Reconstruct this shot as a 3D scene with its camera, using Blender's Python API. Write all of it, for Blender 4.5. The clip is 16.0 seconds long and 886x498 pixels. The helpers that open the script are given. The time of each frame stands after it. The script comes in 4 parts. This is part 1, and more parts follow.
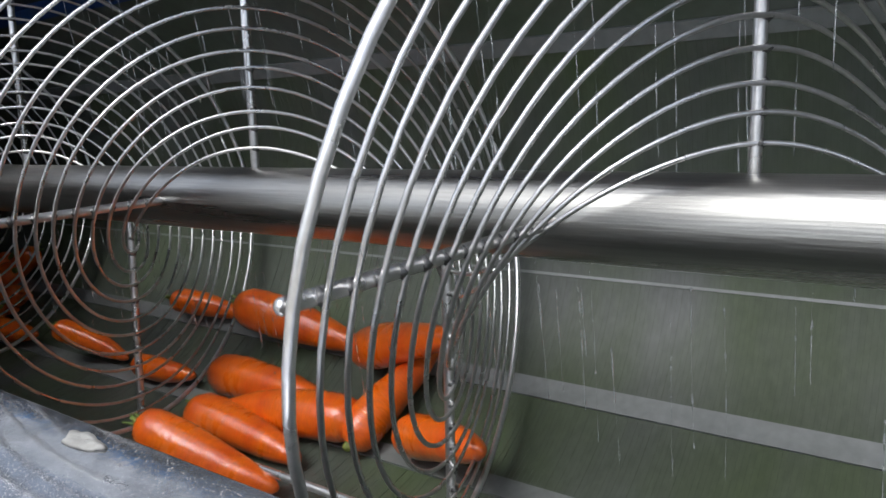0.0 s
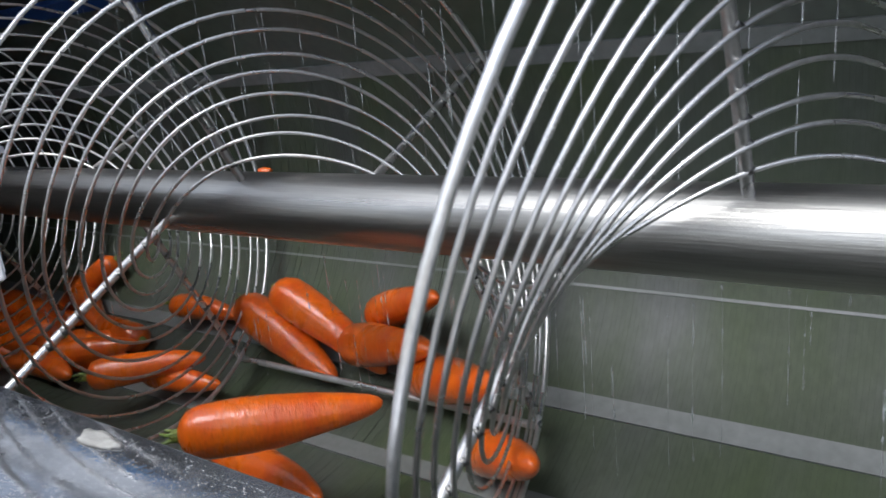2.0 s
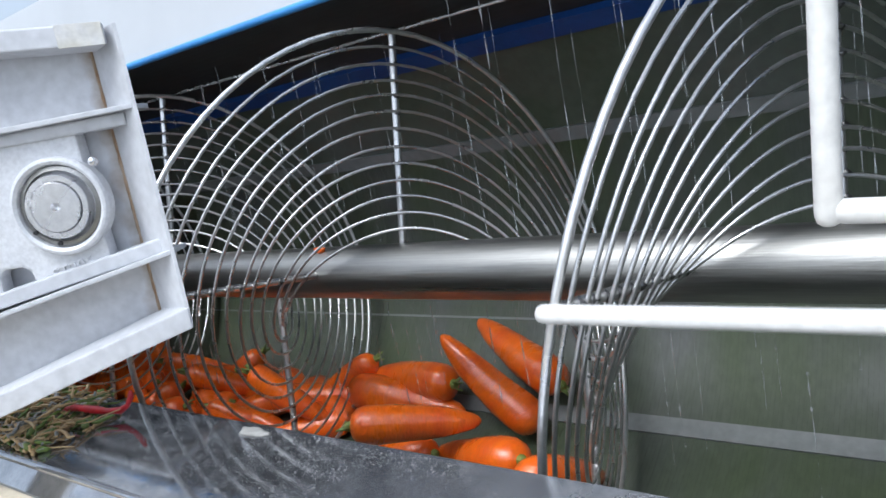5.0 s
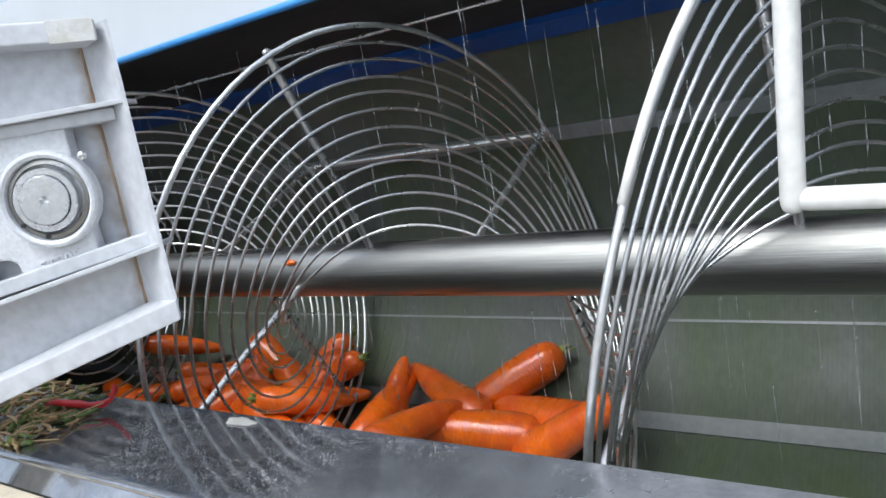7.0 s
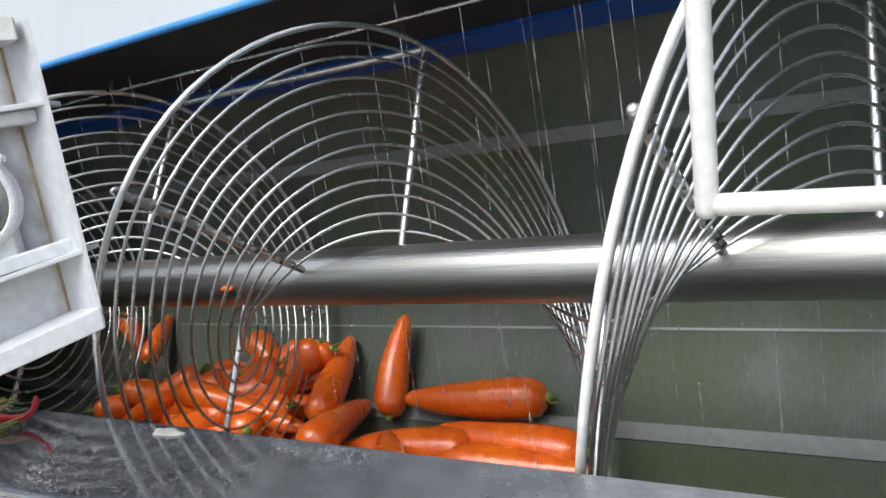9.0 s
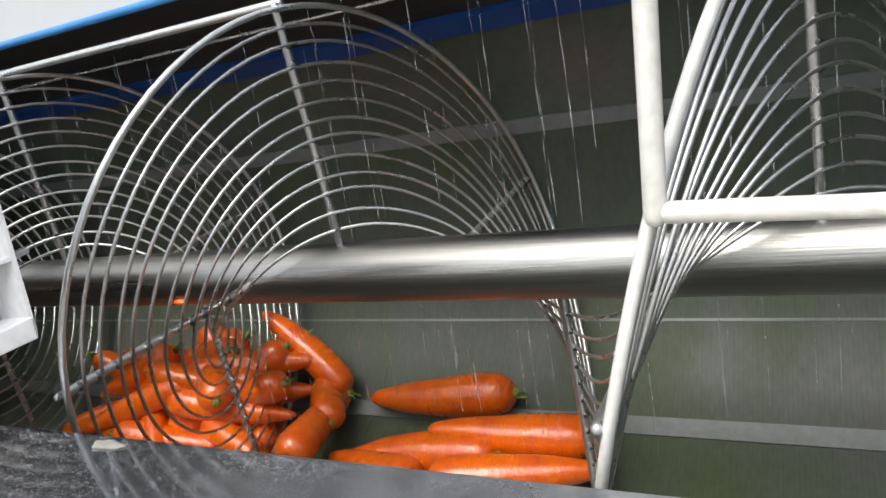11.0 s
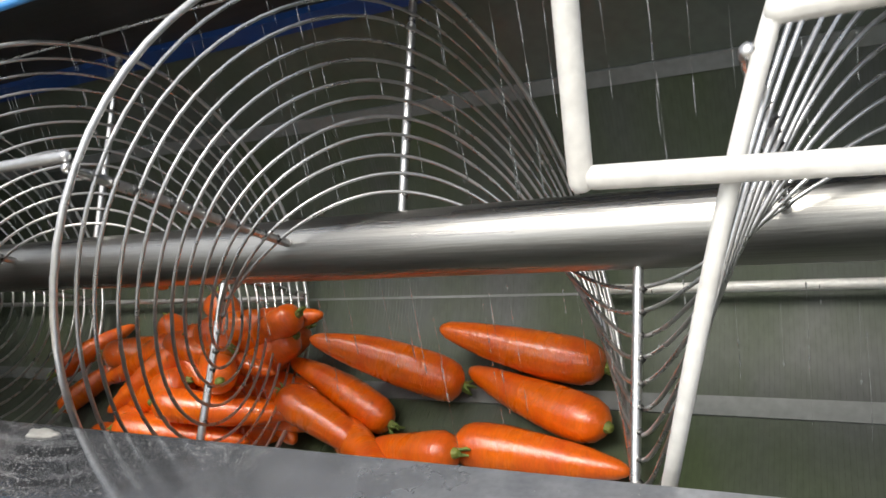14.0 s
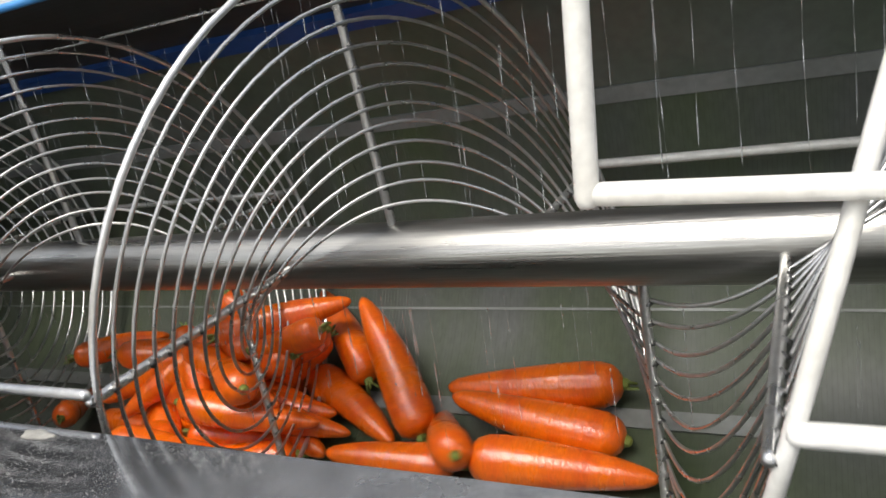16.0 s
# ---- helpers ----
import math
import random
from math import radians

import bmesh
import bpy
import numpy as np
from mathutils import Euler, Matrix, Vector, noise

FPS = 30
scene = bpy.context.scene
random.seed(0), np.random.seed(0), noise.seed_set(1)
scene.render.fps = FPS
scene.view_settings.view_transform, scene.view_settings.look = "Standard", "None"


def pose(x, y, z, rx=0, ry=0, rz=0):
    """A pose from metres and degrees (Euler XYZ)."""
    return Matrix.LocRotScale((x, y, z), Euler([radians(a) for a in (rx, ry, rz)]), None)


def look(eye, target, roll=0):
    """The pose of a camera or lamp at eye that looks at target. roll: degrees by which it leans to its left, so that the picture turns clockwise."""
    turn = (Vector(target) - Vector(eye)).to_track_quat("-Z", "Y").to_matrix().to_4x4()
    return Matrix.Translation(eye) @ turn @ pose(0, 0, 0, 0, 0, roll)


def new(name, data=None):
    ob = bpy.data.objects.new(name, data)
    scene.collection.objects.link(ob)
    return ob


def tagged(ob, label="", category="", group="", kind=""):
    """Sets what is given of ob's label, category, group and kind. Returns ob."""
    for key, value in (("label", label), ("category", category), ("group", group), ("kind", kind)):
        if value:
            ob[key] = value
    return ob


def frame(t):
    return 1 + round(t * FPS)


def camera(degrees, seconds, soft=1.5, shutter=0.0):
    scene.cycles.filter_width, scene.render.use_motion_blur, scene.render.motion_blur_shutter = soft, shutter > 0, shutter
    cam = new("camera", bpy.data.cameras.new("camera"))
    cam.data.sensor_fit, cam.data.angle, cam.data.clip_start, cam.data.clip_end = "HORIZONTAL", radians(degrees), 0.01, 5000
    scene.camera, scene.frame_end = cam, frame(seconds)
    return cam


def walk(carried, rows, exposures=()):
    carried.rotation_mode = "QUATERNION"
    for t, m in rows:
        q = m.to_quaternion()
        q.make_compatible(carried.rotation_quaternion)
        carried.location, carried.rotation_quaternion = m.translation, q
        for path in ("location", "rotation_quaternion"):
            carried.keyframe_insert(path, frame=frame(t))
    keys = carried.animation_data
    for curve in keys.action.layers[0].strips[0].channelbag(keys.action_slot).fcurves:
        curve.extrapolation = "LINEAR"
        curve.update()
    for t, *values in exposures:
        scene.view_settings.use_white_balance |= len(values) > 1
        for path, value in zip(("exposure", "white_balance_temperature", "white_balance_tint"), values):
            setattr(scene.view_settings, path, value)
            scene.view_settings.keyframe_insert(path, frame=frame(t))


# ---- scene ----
AXIS = 1.0                 # height of the auger's shaft above the ground
TURN_RATE = 17.854         # degrees a second
PITCH, X0, PHI0 = 0.5095, 0.2003, 80.06
TUBE_R, FLIGHT_R = 0.0362, 0.308
DRUM_R = 0.345

# camera
cam = camera(62.26, 16.0, soft=1.6, shutter=0.5)
PATH = [
    (0, 0.4518, -0.5176, 0.1541, 73.39, 6.68, 34.85),
    (0.5, 0.4477, -0.5229, 0.1493, 73.91, 6.28, 34.55),
    (1, 0.4498, -0.5237, 0.1479, 74.01, 5.97, 34.22),
    (1.5, 0.4515, -0.5262, 0.1545, 73.52, 6.19, 33.90),
    (2, 0.4410, -0.5355, 0.1550, 73.97, 5.74, 33.65),
    (2.5, 0.4135, -0.5499, 0.1451, 75.66, 5.44, 34.41),
    (3, 0.4115, -0.5632, 0.1685, 73.56, 8.36, 38.04),
    (3.5, 0.5050, -0.6101, 0.1722, 75.61, 9.58, 36.93),
    (4, 0.6037, -0.6676, 0.1680, 76.51, 8.87, 38.79),
    (4.5, 0.5785, -0.6859, 0.1918, 79.18, 9.40, 38.24),
    (5, 0.5696, -0.6910, 0.1916, 79.27, 10.57, 36.59),
    (7.5, 0.5708, -0.7209, 0.1864, 79.37, 9.72, 33.43),
    (8, 0.5717, -0.7208, 0.1894, 79.41, 9.52, 32.59),
    (8.5, 0.5807, -0.7126, 0.1838, 79.59, 9.31, 31.13),
    (9, 0.5825, -0.7132, 0.1808, 79.60, 9.25, 30.07),
    (11.5, 0.5805, -0.6873, 0.1935, 77.11, 9.30, 25.98),
    (12, 0.5865, -0.6730, 0.1839, 76.72, 10.10, 26.83),
    (12.5, 0.5967, -0.6760, 0.1774, 77.07, 9.75, 27.41),
    (13, 0.5900, -0.6683, 0.1741, 76.24, 9.78, 26.47),
    (13.5, 0.6032, -0.6613, 0.1760, 75.93, 9.88, 26.76),
    (14, 0.6090, -0.6576, 0.1760, 75.99, 10.33, 26.18),
    (14.5, 0.6147, -0.6650, 0.1770, 76.57, 11.18, 24.92),
    (15, 0.6243, -0.6540, 0.1811, 76.59, 10.96, 26.00),
    (15.5, 0.6150, -0.6610, 0.1806, 76.85, 9.68, 25.80),
    (16, 0.6048, -0.6627, 0.1781, 76.84, 8.70, 26.07),
]
walk(cam, [(t, pose(x, y, z + AXIS, rx, ry, rz)) for t, x, y, z, rx, ry, rz in PATH],
     exposures=((0.0, 0.60, 6050, 9), (2.0, 0.62, 5950, 9), (5.0, 0.62, 5750, 7), (9.0, 0.64, 6150, 6), (12.0, 0.62, 6600, 7), (16.0, 0.64, 6650, 7)))

# daylight
world = bpy.data.worlds.new("daylight")
scene.world = world
world.use_nodes = True
wn = world.node_tree.nodes
sky = wn.new("ShaderNodeTexSky")
sky.sky_type, sky.sun_disc = "NISHITA", False
sky.sun_elevation, sky.sun_rotation = radians(57), radians(188)
sky.air_density, sky.dust_density = 1.0, 4.0
pale = wn.new("ShaderNodeHueSaturation")
pale.inputs["Saturation"].default_value = 0.45
world.node_tree.links.new(sky.outputs[0], pale.inputs["Color"])
world.node_tree.links.new(pale.outputs[0], wn["Background"].inputs[0])
wn["Background"].inputs[1].default_value = 0.15
sun = new("sun", bpy.data.lights.new("sun", "SUN"))
sun.data.energy, sun.data.angle, sun.data.color = 1.15, radians(30), (1.0, 0.97, 0.92)
sun.matrix_world = look((-0.3, -2.05, 4.2), (0, 0, 1.0))


# materials
def material(name, base, rough=0.5, metal=0.0, vary=None, scale=8.0, amount=0.5, bump=0.0, bump_scale=60.0,
             rough_vary=0.0, stretch=(1, 1, 1), coat=0.0, detail=None, per_object=0.0, spec=0.5):
    m = bpy.data.materials.new(name)
    m.use_nodes = True
    nt = m.node_tree
    b = nt.nodes["Principled BSDF"]
    b.inputs["Roughness"].default_value, b.inputs["Metallic"].default_value = rough, metal
    b.inputs["Coat Weight"].default_value = coat
    b.inputs["Coat Roughness"].default_value = 0.06
    b.inputs["Specular IOR Level"].default_value = spec
    tc = nt.nodes.new("ShaderNodeTexCoord")
    mp = nt.nodes.new("ShaderNodeMapping")
    mp.inputs["Scale"].default_value = stretch
    nt.links.new(tc.outputs["Object"], mp.inputs[0])
    n1 = nt.nodes.new("ShaderNodeTexNoise")
    n1.inputs["Scale"].default_value, n1.inputs["Detail"].default_value = scale, 6
    nt.links.new(mp.outputs[0], n1.inputs[0])
    n2 = nt.nodes.new("ShaderNodeTexNoise")
    n2.inputs["Scale"].default_value, n2.inputs["Detail"].default_value = bump_scale, 4
    nt.links.new(mp.outputs[0], n2.inputs[0])
    mix = nt.nodes.new("ShaderNodeMix")
    mix.data_type = "RGBA"
    mix.inputs[6].default_value = (*base, 1)
    mix.inputs[7].default_value = (*(vary or [c * 0.7 for c in base]), 1)
    ramp = nt.nodes.new("ShaderNodeMapRange")
    ramp.inputs[1].default_value, ramp.inputs[2].default_value = 0.5 - 0.25 / max(amount, 0.05) * 0.5, 0.5 + 0.2
    nt.links.new(n1.outputs[0], ramp.inputs[0])
    nt.links.new(ramp.outputs[0], mix.inputs[0])
    colour = mix.outputs[2]
    mix2 = nt.nodes.new("ShaderNodeMix")
    mix2.data_type, mix2.blend_type = "RGBA", "MULTIPLY"
    mix2.inputs[0].default_value = 0.35
    nt.links.new(colour, mix2.inputs[6])
    gr = nt.nodes.new("ShaderNodeMapRange")
    gr.inputs[1].default_value, gr.inputs[2].default_value, gr.inputs[3].default_value = 0.3, 0.65, 0.55
    nt.links.new(n2.outputs[0], gr.inputs[0])
    nt.links.new(gr.outputs[0], mix2.inputs[7])
    colour = mix2.outputs[2]
    if per_object:
        info = nt.nodes.new("ShaderNodeObjectInfo")
        hsv = nt.nodes.new("ShaderNodeHueSaturation")
        mr = nt.nodes.new("ShaderNodeMapRange")
        mr.inputs[3].default_value, mr.inputs[4].default_value = 1 - per_object, 1 + per_object
        nt.links.new(info.outputs["Random"], mr.inputs[0])
        nt.links.new(mr.outputs[0], hsv.inputs["Value"])
        nt.links.new(colour, hsv.inputs["Color"])
        colour = hsv.outputs[0]
    nt.links.new(colour, b.inputs["Base Color"])
    if rough_vary:
        rr = nt.nodes.new("ShaderNodeMapRange")
        rr.inputs[1].default_value, rr.inputs[2].default_value = 0.35, 0.65
        rr.inputs[3].default_value, rr.inputs[4].default_value = max(rough - rough_vary, 0.02), rough + rough_vary
        nt.links.new(n1.outputs[0], rr.inputs[0])
        nt.links.new(rr.outputs[0], b.inputs["Roughness"])
    if bump:
        bp = nt.nodes.new("ShaderNodeBump")
        bp.inputs["Strength"].default_value, bp.inputs["Distance"].default_value = bump, 0.002
        nt.links.new(n2.outputs[0], bp.inputs["Height"])
        nt.links.new(bp.outputs[0], b.inputs["Normal"])
        nt.links.new(bp.outputs[0], b.inputs["Coat Normal"])
    return m


M_TUBE = material("brushed_steel", (0.46, 0.45, 0.43), 0.36, 1.0, (0.30, 0.295, 0.275), 5, 0.6, 0.15, 90, 0.10, (0.2, 6, 6))
M_WIRE = material("wire_steel", (0.78, 0.775, 0.77), 0.30, 0.93, (0.58, 0.57, 0.56), 14, 0.5, 0.10, 160, 0.10)
M_RIM = material("rim_steel", (0.86, 0.86, 0.86), 0.34, 0.85, (0.70, 0.69, 0.68), 14, 0.5, 0.10, 160, 0.10)
M_WELD = material("weld_metal", (0.20, 0.195, 0.19), 0.42, 0.9, (0.10, 0.098, 0.095), 60, 0.6, 0.4, 300, 0.1)
M_ROD = material("white_rod", (0.84, 0.83, 0.80), 0.4, 0.1, (0.72, 0.70, 0.66), 20, 0.5, 0.1, 120, 0.1)
M_SCREEN = material("wet_screen_steel", (0.092, 0.099, 0.092), 0.50, 0.0, (0.072, 0.096, 0.046), 3.2, 0.7, 0.12, 60, 0.10, (2.2, 1, 1), spec=0.3)
M_PANEL = material("back_panel_steel", (0.125, 0.138, 0.125), 0.45, 0.2, (0.08, 0.105, 0.07), 5, 0.7, 0.08, 70, 0.12)
M_STRIP = material("screen_strip_steel", (0.24, 0.25, 0.25), 0.5, 0.1, (0.17, 0.18, 0.17), 6, 0.5, 0.1, 90, 0.1)
M_CASE = material("green_casing", (0.05, 0.065, 0.035), 0.6, 0.0, (0.035, 0.045, 0.025), 4, 0.6, 0.1, 60)
M_GALV = material("wet_galvanised", (0.45, 0.46, 0.485), 0.07, 0.88, (0.33, 0.34, 0.365), 42, 0.9, 0.012, 240, 0.035)


def dull_end(m, x0, x1, rough):
    """Beyond x1 the zinc is dull with fine spray, before x0 it is wet and glossy."""
    nt = m.node_tree
    b = nt.nodes["Principled BSDF"]
    tc = nt.nodes.new("ShaderNodeTexCoord")
    sep = nt.nodes.new("ShaderNodeSeparateXYZ")
    nt.links.new(tc.outputs["Object"], sep.inputs[0])
    ns = nt.nodes.new("ShaderNodeTexNoise")
    ns.inputs["Scale"].default_value, ns.inputs["Detail"].default_value = 30, 5
    nt.links.new(tc.outputs["Object"], ns.inputs[0])
    add = nt.nodes.new("ShaderNodeMath")
    add.operation = "MULTIPLY_ADD"
    add.inputs[1].default_value = 0.25
    nt.links.new(ns.outputs[0], add.inputs[0])
    nt.links.new(sep.outputs[0], add.inputs[2])
    mr = nt.nodes.new("ShaderNodeMapRange")
    mr.inputs[1].default_value, mr.inputs[2].default_value = x0 + 0.125, x1 + 0.125
    nt.links.new(add.outputs[0], mr.inputs[0])
    mix = nt.nodes.new("ShaderNodeMix")
    old = b.inputs["Roughness"].links[0].from_socket
    nt.links.new(mr.outputs[0], mix.inputs[0])
    nt.links.new(old, mix.inputs[2])
    mix.inputs[3].default_value = rough
    nt.links.new(mix.outputs[0], b.inputs["Roughness"])
    met = nt.nodes.new("ShaderNodeMapRange")
    met.inputs[3].default_value, met.inputs[4].default_value = 0.92, 0.66
    nt.links.new(mr.outputs[0], met.inputs[0])
    nt.links.new(met.outputs[0], b.inputs["Metallic"])


dull_end(M_GALV, 0.14, 0.44, 0.32)
M_FRAME = material("grey_frame_paint", (0.66, 0.67, 0.70), 0.40, 0.08, (0.54, 0.55, 0.58), 10, 0.5, 0.1, 90, 0.08)
M_PLATE = material("stained_frame_paint", (0.67, 0.68, 0.71), 0.40, 0.06, (0.56, 0.57, 0.60), 10, 0.5, 0.1, 90, 0.08)


def rust_seam(m, x0, width):
    """Brown stains that spread from a rusty seam at x0."""
    nt = m.node_tree
    b = nt.nodes["Principled BSDF"]
    tc = nt.nodes.new("ShaderNodeTexCoord")
    sep = nt.nodes.new("ShaderNodeSeparateXYZ")
    nt.links.new(tc.outputs["Object"], sep.inputs[0])
    ns = nt.nodes.new("ShaderNodeTexNoise")
    ns.inputs["Scale"].default_value, ns.inputs["Detail"].default_value = 38, 7
    nt.links.new(tc.outputs["Object"], ns.inputs[0])
    reach = nt.nodes.new("ShaderNodeMapRange")
    reach.inputs[1].default_value, reach.inputs[2].default_value = x0 - width, x0
    nt.links.new(sep.outputs[0], reach.inputs[0])
    add = nt.nodes.new("ShaderNodeMath")
    add.operation = "MULTIPLY"
    nt.links.new(reach.outputs[0], add.inputs[0])
    nt.links.new(ns.outputs[0], add.inputs[1])
    edge = nt.nodes.new("ShaderNodeMapRange")
    edge.inputs[1].default_value, edge.inputs[2].default_value, edge.inputs[4].default_value = 0.30, 0.58, 0.85
    nt.links.new(add.outputs[0], edge.inputs[0])
    mix = nt.nodes.new("ShaderNodeMix")
    mix.data_type = "RGBA"
    nt.links.new(edge.outputs[0], mix.inputs[0])
    nt.links.new(b.inputs["Base Color"].links[0].from_socket, mix.inputs[6])
    mix.inputs[7].default_value = (0.27, 0.19, 0.12, 1)
    nt.links.new(mix.outputs[2], b.inputs["Base Color"])


rust_seam(M_PLATE, -0.036, 0.035)
M_CAST = material("cast_housing_paint", (0.74, 0.75, 0.78), 0.38, 0.1, (0.66, 0.67, 0.70), 30, 0.5, 0.2, 260, 0.05)
M_STEELBRIGHT = material("turned_steel", (0.86, 0.86, 0.88), 0.27, 0.8, (0.74, 0.74, 0.76), 30, 0.4, 0.05, 200, 0.05)
M_BLUE = material("blue_paint", (0.012, 0.065, 0.27), 0.4, 0.0, (0.01, 0.045, 0.19), 8, 0.5, 0.05, 90)
M_LIGHTBLUE = material("light_blue_edge", (0.08, 0.33, 0.75), 0.35, 0.0, (0.06, 0.25, 0.6), 8, 0.5)
M_HOOD = material("pale_hood_sheet", (0.53, 0.545, 0.56), 0.4, 0.05, (0.47, 0.485, 0.50), 2, 0.5, 0.0, 3, 0.05)
M_BLACK = material("dark_liner", (0.035, 0.035, 0.037), 0.5, 0.0, (0.02, 0.02, 0.022), 6, 0.5, 0.1, 60)
M_YARD = material("yard_concrete", (0.16, 0.155, 0.14), 0.75, 0.0, (0.10, 0.098, 0.088), 1.5, 0.6, 0.3, 60)
M_YELLOWED = material("yellowed_primer", (0.60, 0.57, 0.48), 0.5, 0.0, (0.66, 0.66, 0.66), 40, 0.7, 0.2, 200)
M_RUST = material("rust_stain", (0.28, 0.17, 0.09), 0.8, 0.0, (0.42, 0.33, 0.24), 60, 0.7, 0.3, 300)
M_RED = material("red_twine", (0.72, 0.012, 0.022), 0.35, 0.0, (0.38, 0.01, 0.015), 40, 0.5, 0.3, 300)
M_STRAW = material("wet_straw", (0.62, 0.45, 0.23), 0.5, 0.0, (0.42, 0.27, 0.12), 40, 0.6, 0.2, 200)
M_LEAF = material("wilted_leaf", (0.24, 0.34, 0.07), 0.5, 0.0, (0.09, 0.12, 0.03), 40, 0.6, 0.2, 200)
M_PALE = material("pale_pulp", (0.40, 0.39, 0.36), 0.5, 0.0, (0.24, 0.23, 0.21), 60, 0.6, 0.3, 200)
M_CREAM = material("cream_panel", (0.62, 0.55, 0.42), 0.75, 0.0, (0.52, 0.45, 0.34), 7, 0.6, 0.3, 120)
M_CARROT = material("carrot_skin", (0.94, 0.190, 0.005), 0.33, 0.0, (0.78, 0.105, 0.003), 12, 0.5, 0.5, 110, 0.10,
                    (3.2, 1, 1), 0.9, per_object=0.10)
M_STUB = material("carrot_crown", (0.24, 0.30, 0.05), 0.55, 0.0, (0.13, 0.13, 0.03), 60, 0.6, 0.4, 300)
M_WATER = bpy.data.materials.new("falling_water")
M_WATER.use_nodes = True
_b = M_WATER.node_tree.nodes["Principled BSDF"]
_b.inputs["Transmission Weight"].default_value, _b.inputs["Roughness"].default_value = 0.85, 0.15
_b.inputs["IOR"].default_value = 1.33
_b.inputs["Base Color"].default_value = (0.9, 0.93, 0.95, 1)
M_DROP = bpy.data.materials.new("clear_water")
M_DROP.use_nodes = True
_b = M_DROP.node_tree.nodes["Principled BSDF"]
_b.inputs["Transmission Weight"].default_value, _b.inputs["Roughness"].default_value = 0.55, 0.08
_b.inputs["IOR"].default_value = 1.33


# mesh helpers
def link_mesh(name, verts, faces, mat, parent=None, smooth=False):
    me = bpy.data.meshes.new(name)
    me.from_pydata([tuple(v) for v in verts], [], faces)
    me.materials.append(mat)
    if smooth:
        me.polygons.foreach_set("use_smooth", [True] * len(me.polygons))
    me.update()
    ob = new(name, me)
    if parent:
        ob.parent = parent
    return ob


def part(name, bm, mat, parent=None, label="", smooth=False):
    me = bpy.data.meshes.new(name)
    bmesh.ops.recalc_face_normals(bm, faces=bm.faces[:])
    bm.to_mesh(me)
    bm.free()
    me.materials.append(mat)
    if smooth:
        me.polygons.foreach_set("use_smooth", [True] * len(me.polygons))
    ob = new(name, me)
    if parent:
        ob.parent = parent
    if label:
        ob["label"] = label
    return ob


def tube_data(pts, radius, n=8, cap=True, ends_round=False):
    """Vertices and faces of a round bar along pts; radius: a number or one for each point."""
    pts = np.asarray(pts, float)
    rad = np.full(len(pts), radius, float) if np.isscalar(radius) else np.asarray(radius, float)
    tan = np.gradient(pts, axis=0)
    tan /= np.linalg.norm(tan, axis=1)[:, None] + 1e-12
    side = np.cross(tan[0], (0.3, 0.2, 0.93))
    side /= np.linalg.norm(side)
    verts, faces = [], []
    for i in range(len(pts)):
        side = side - tan[i] * (side @ tan[i])
        side /= np.linalg.norm(side)
        up = np.cross(tan[i], side)
        for j in range(n):
            a = 2 * math.pi * j / n
            verts.append(pts[i] + rad[i] * (math.cos(a) * side + math.sin(a) * up))
    for i in range(len(pts) - 1):
        for j in range(n):
            k = (j + 1) % n
            faces.append((i * n + j, i * n + k, (i + 1) * n + k, (i + 1) * n + j))
    if cap:
        faces.append(tuple(range(n))[::-1])
        faces.append(tuple(range((len(pts) - 1) * n, len(pts) * n)))
    return verts, faces


def bar(name, a, b, radius, mat, parent=None, n=12, round_ends=True, bend=0.0, steps=8):
    a, b = np.asarray(a, float), np.asarray(b, float)
    length = np.linalg.norm(b - a)
    s = np.concatenate(([0, radius * 0.25, radius * 0.7], np.linspace(radius * 1.2, length - radius * 1.2, steps),
                        [length - radius * 0.7, length - radius * 0.25, length])) / length
    r = [radius * 0.45, radius * 0.8, radius * 0.97] + [radius] * steps + [radius * 0.97, radius * 0.8, radius * 0.45]
    pts = [a + (b - a) * q + np.array((0, 0, bend * math.sin(math.pi * q))) for q in s]
    v, f = tube_data(pts, r, n)
    return link_mesh(name, v, f, mat, parent, True)


def box_bm(size, centre=(0, 0, 0), bevel=0.0, segs=2, bm=None):
    bm = bm or bmesh.new()
    r = bmesh.ops.create_cube(bm, size=1, matrix=Matrix.LocRotScale(centre, None, size))
    if bevel:
        edges = list({e for v in r["verts"] for e in v.link_edges})
        bmesh.ops.bevel(bm, geom=edges, offset=bevel, segments=segs, affect="EDGES", profile=0.6)
    return bm


def prism_bm(outline, z0, z1, bevel=0.0):
    """A plate: a flat outline in x, y, thick from z0 to z1."""
    bm = bmesh.new()
    f = bm.faces.new([bm.verts.new((x, y, z0)) for x, y in outline])
    ext = bmesh.ops.extrude_face_region(bm, geom=[f])
    vs = [e for e in ext["geom"] if isinstance(e, bmesh.types.BMVert)]
    bmesh.ops.translate(bm, verts=vs, vec=(0, 0, z1 - z0))
    if bevel:
        bmesh.ops.bevel(bm, geom=bm.edges[:], offset=bevel, segments=2, affect="EDGES", profile=0.6)
    return bm


def lathe(profile, n=32):
    """Vertices and faces of a body turned about x; profile: (x, radius) pairs."""
    v, f = [], []
    for x, r in profile:
        for j in range(n):
            a = 2 * math.pi * j / n
            v.append((x, r * math.cos(a), r * math.sin(a)))
    m = len(profile)
    for i in range(m - 1):
        for j in range(n):
            k = (j + 1) % n
            f.append((i * n + j, (i + 1) * n + j, (i + 1) * n + k, i * n + k))
    f.append(tuple(range(n)))
    f.append(tuple(range((m - 1) * n, m * n))[::-1])
    return v, f


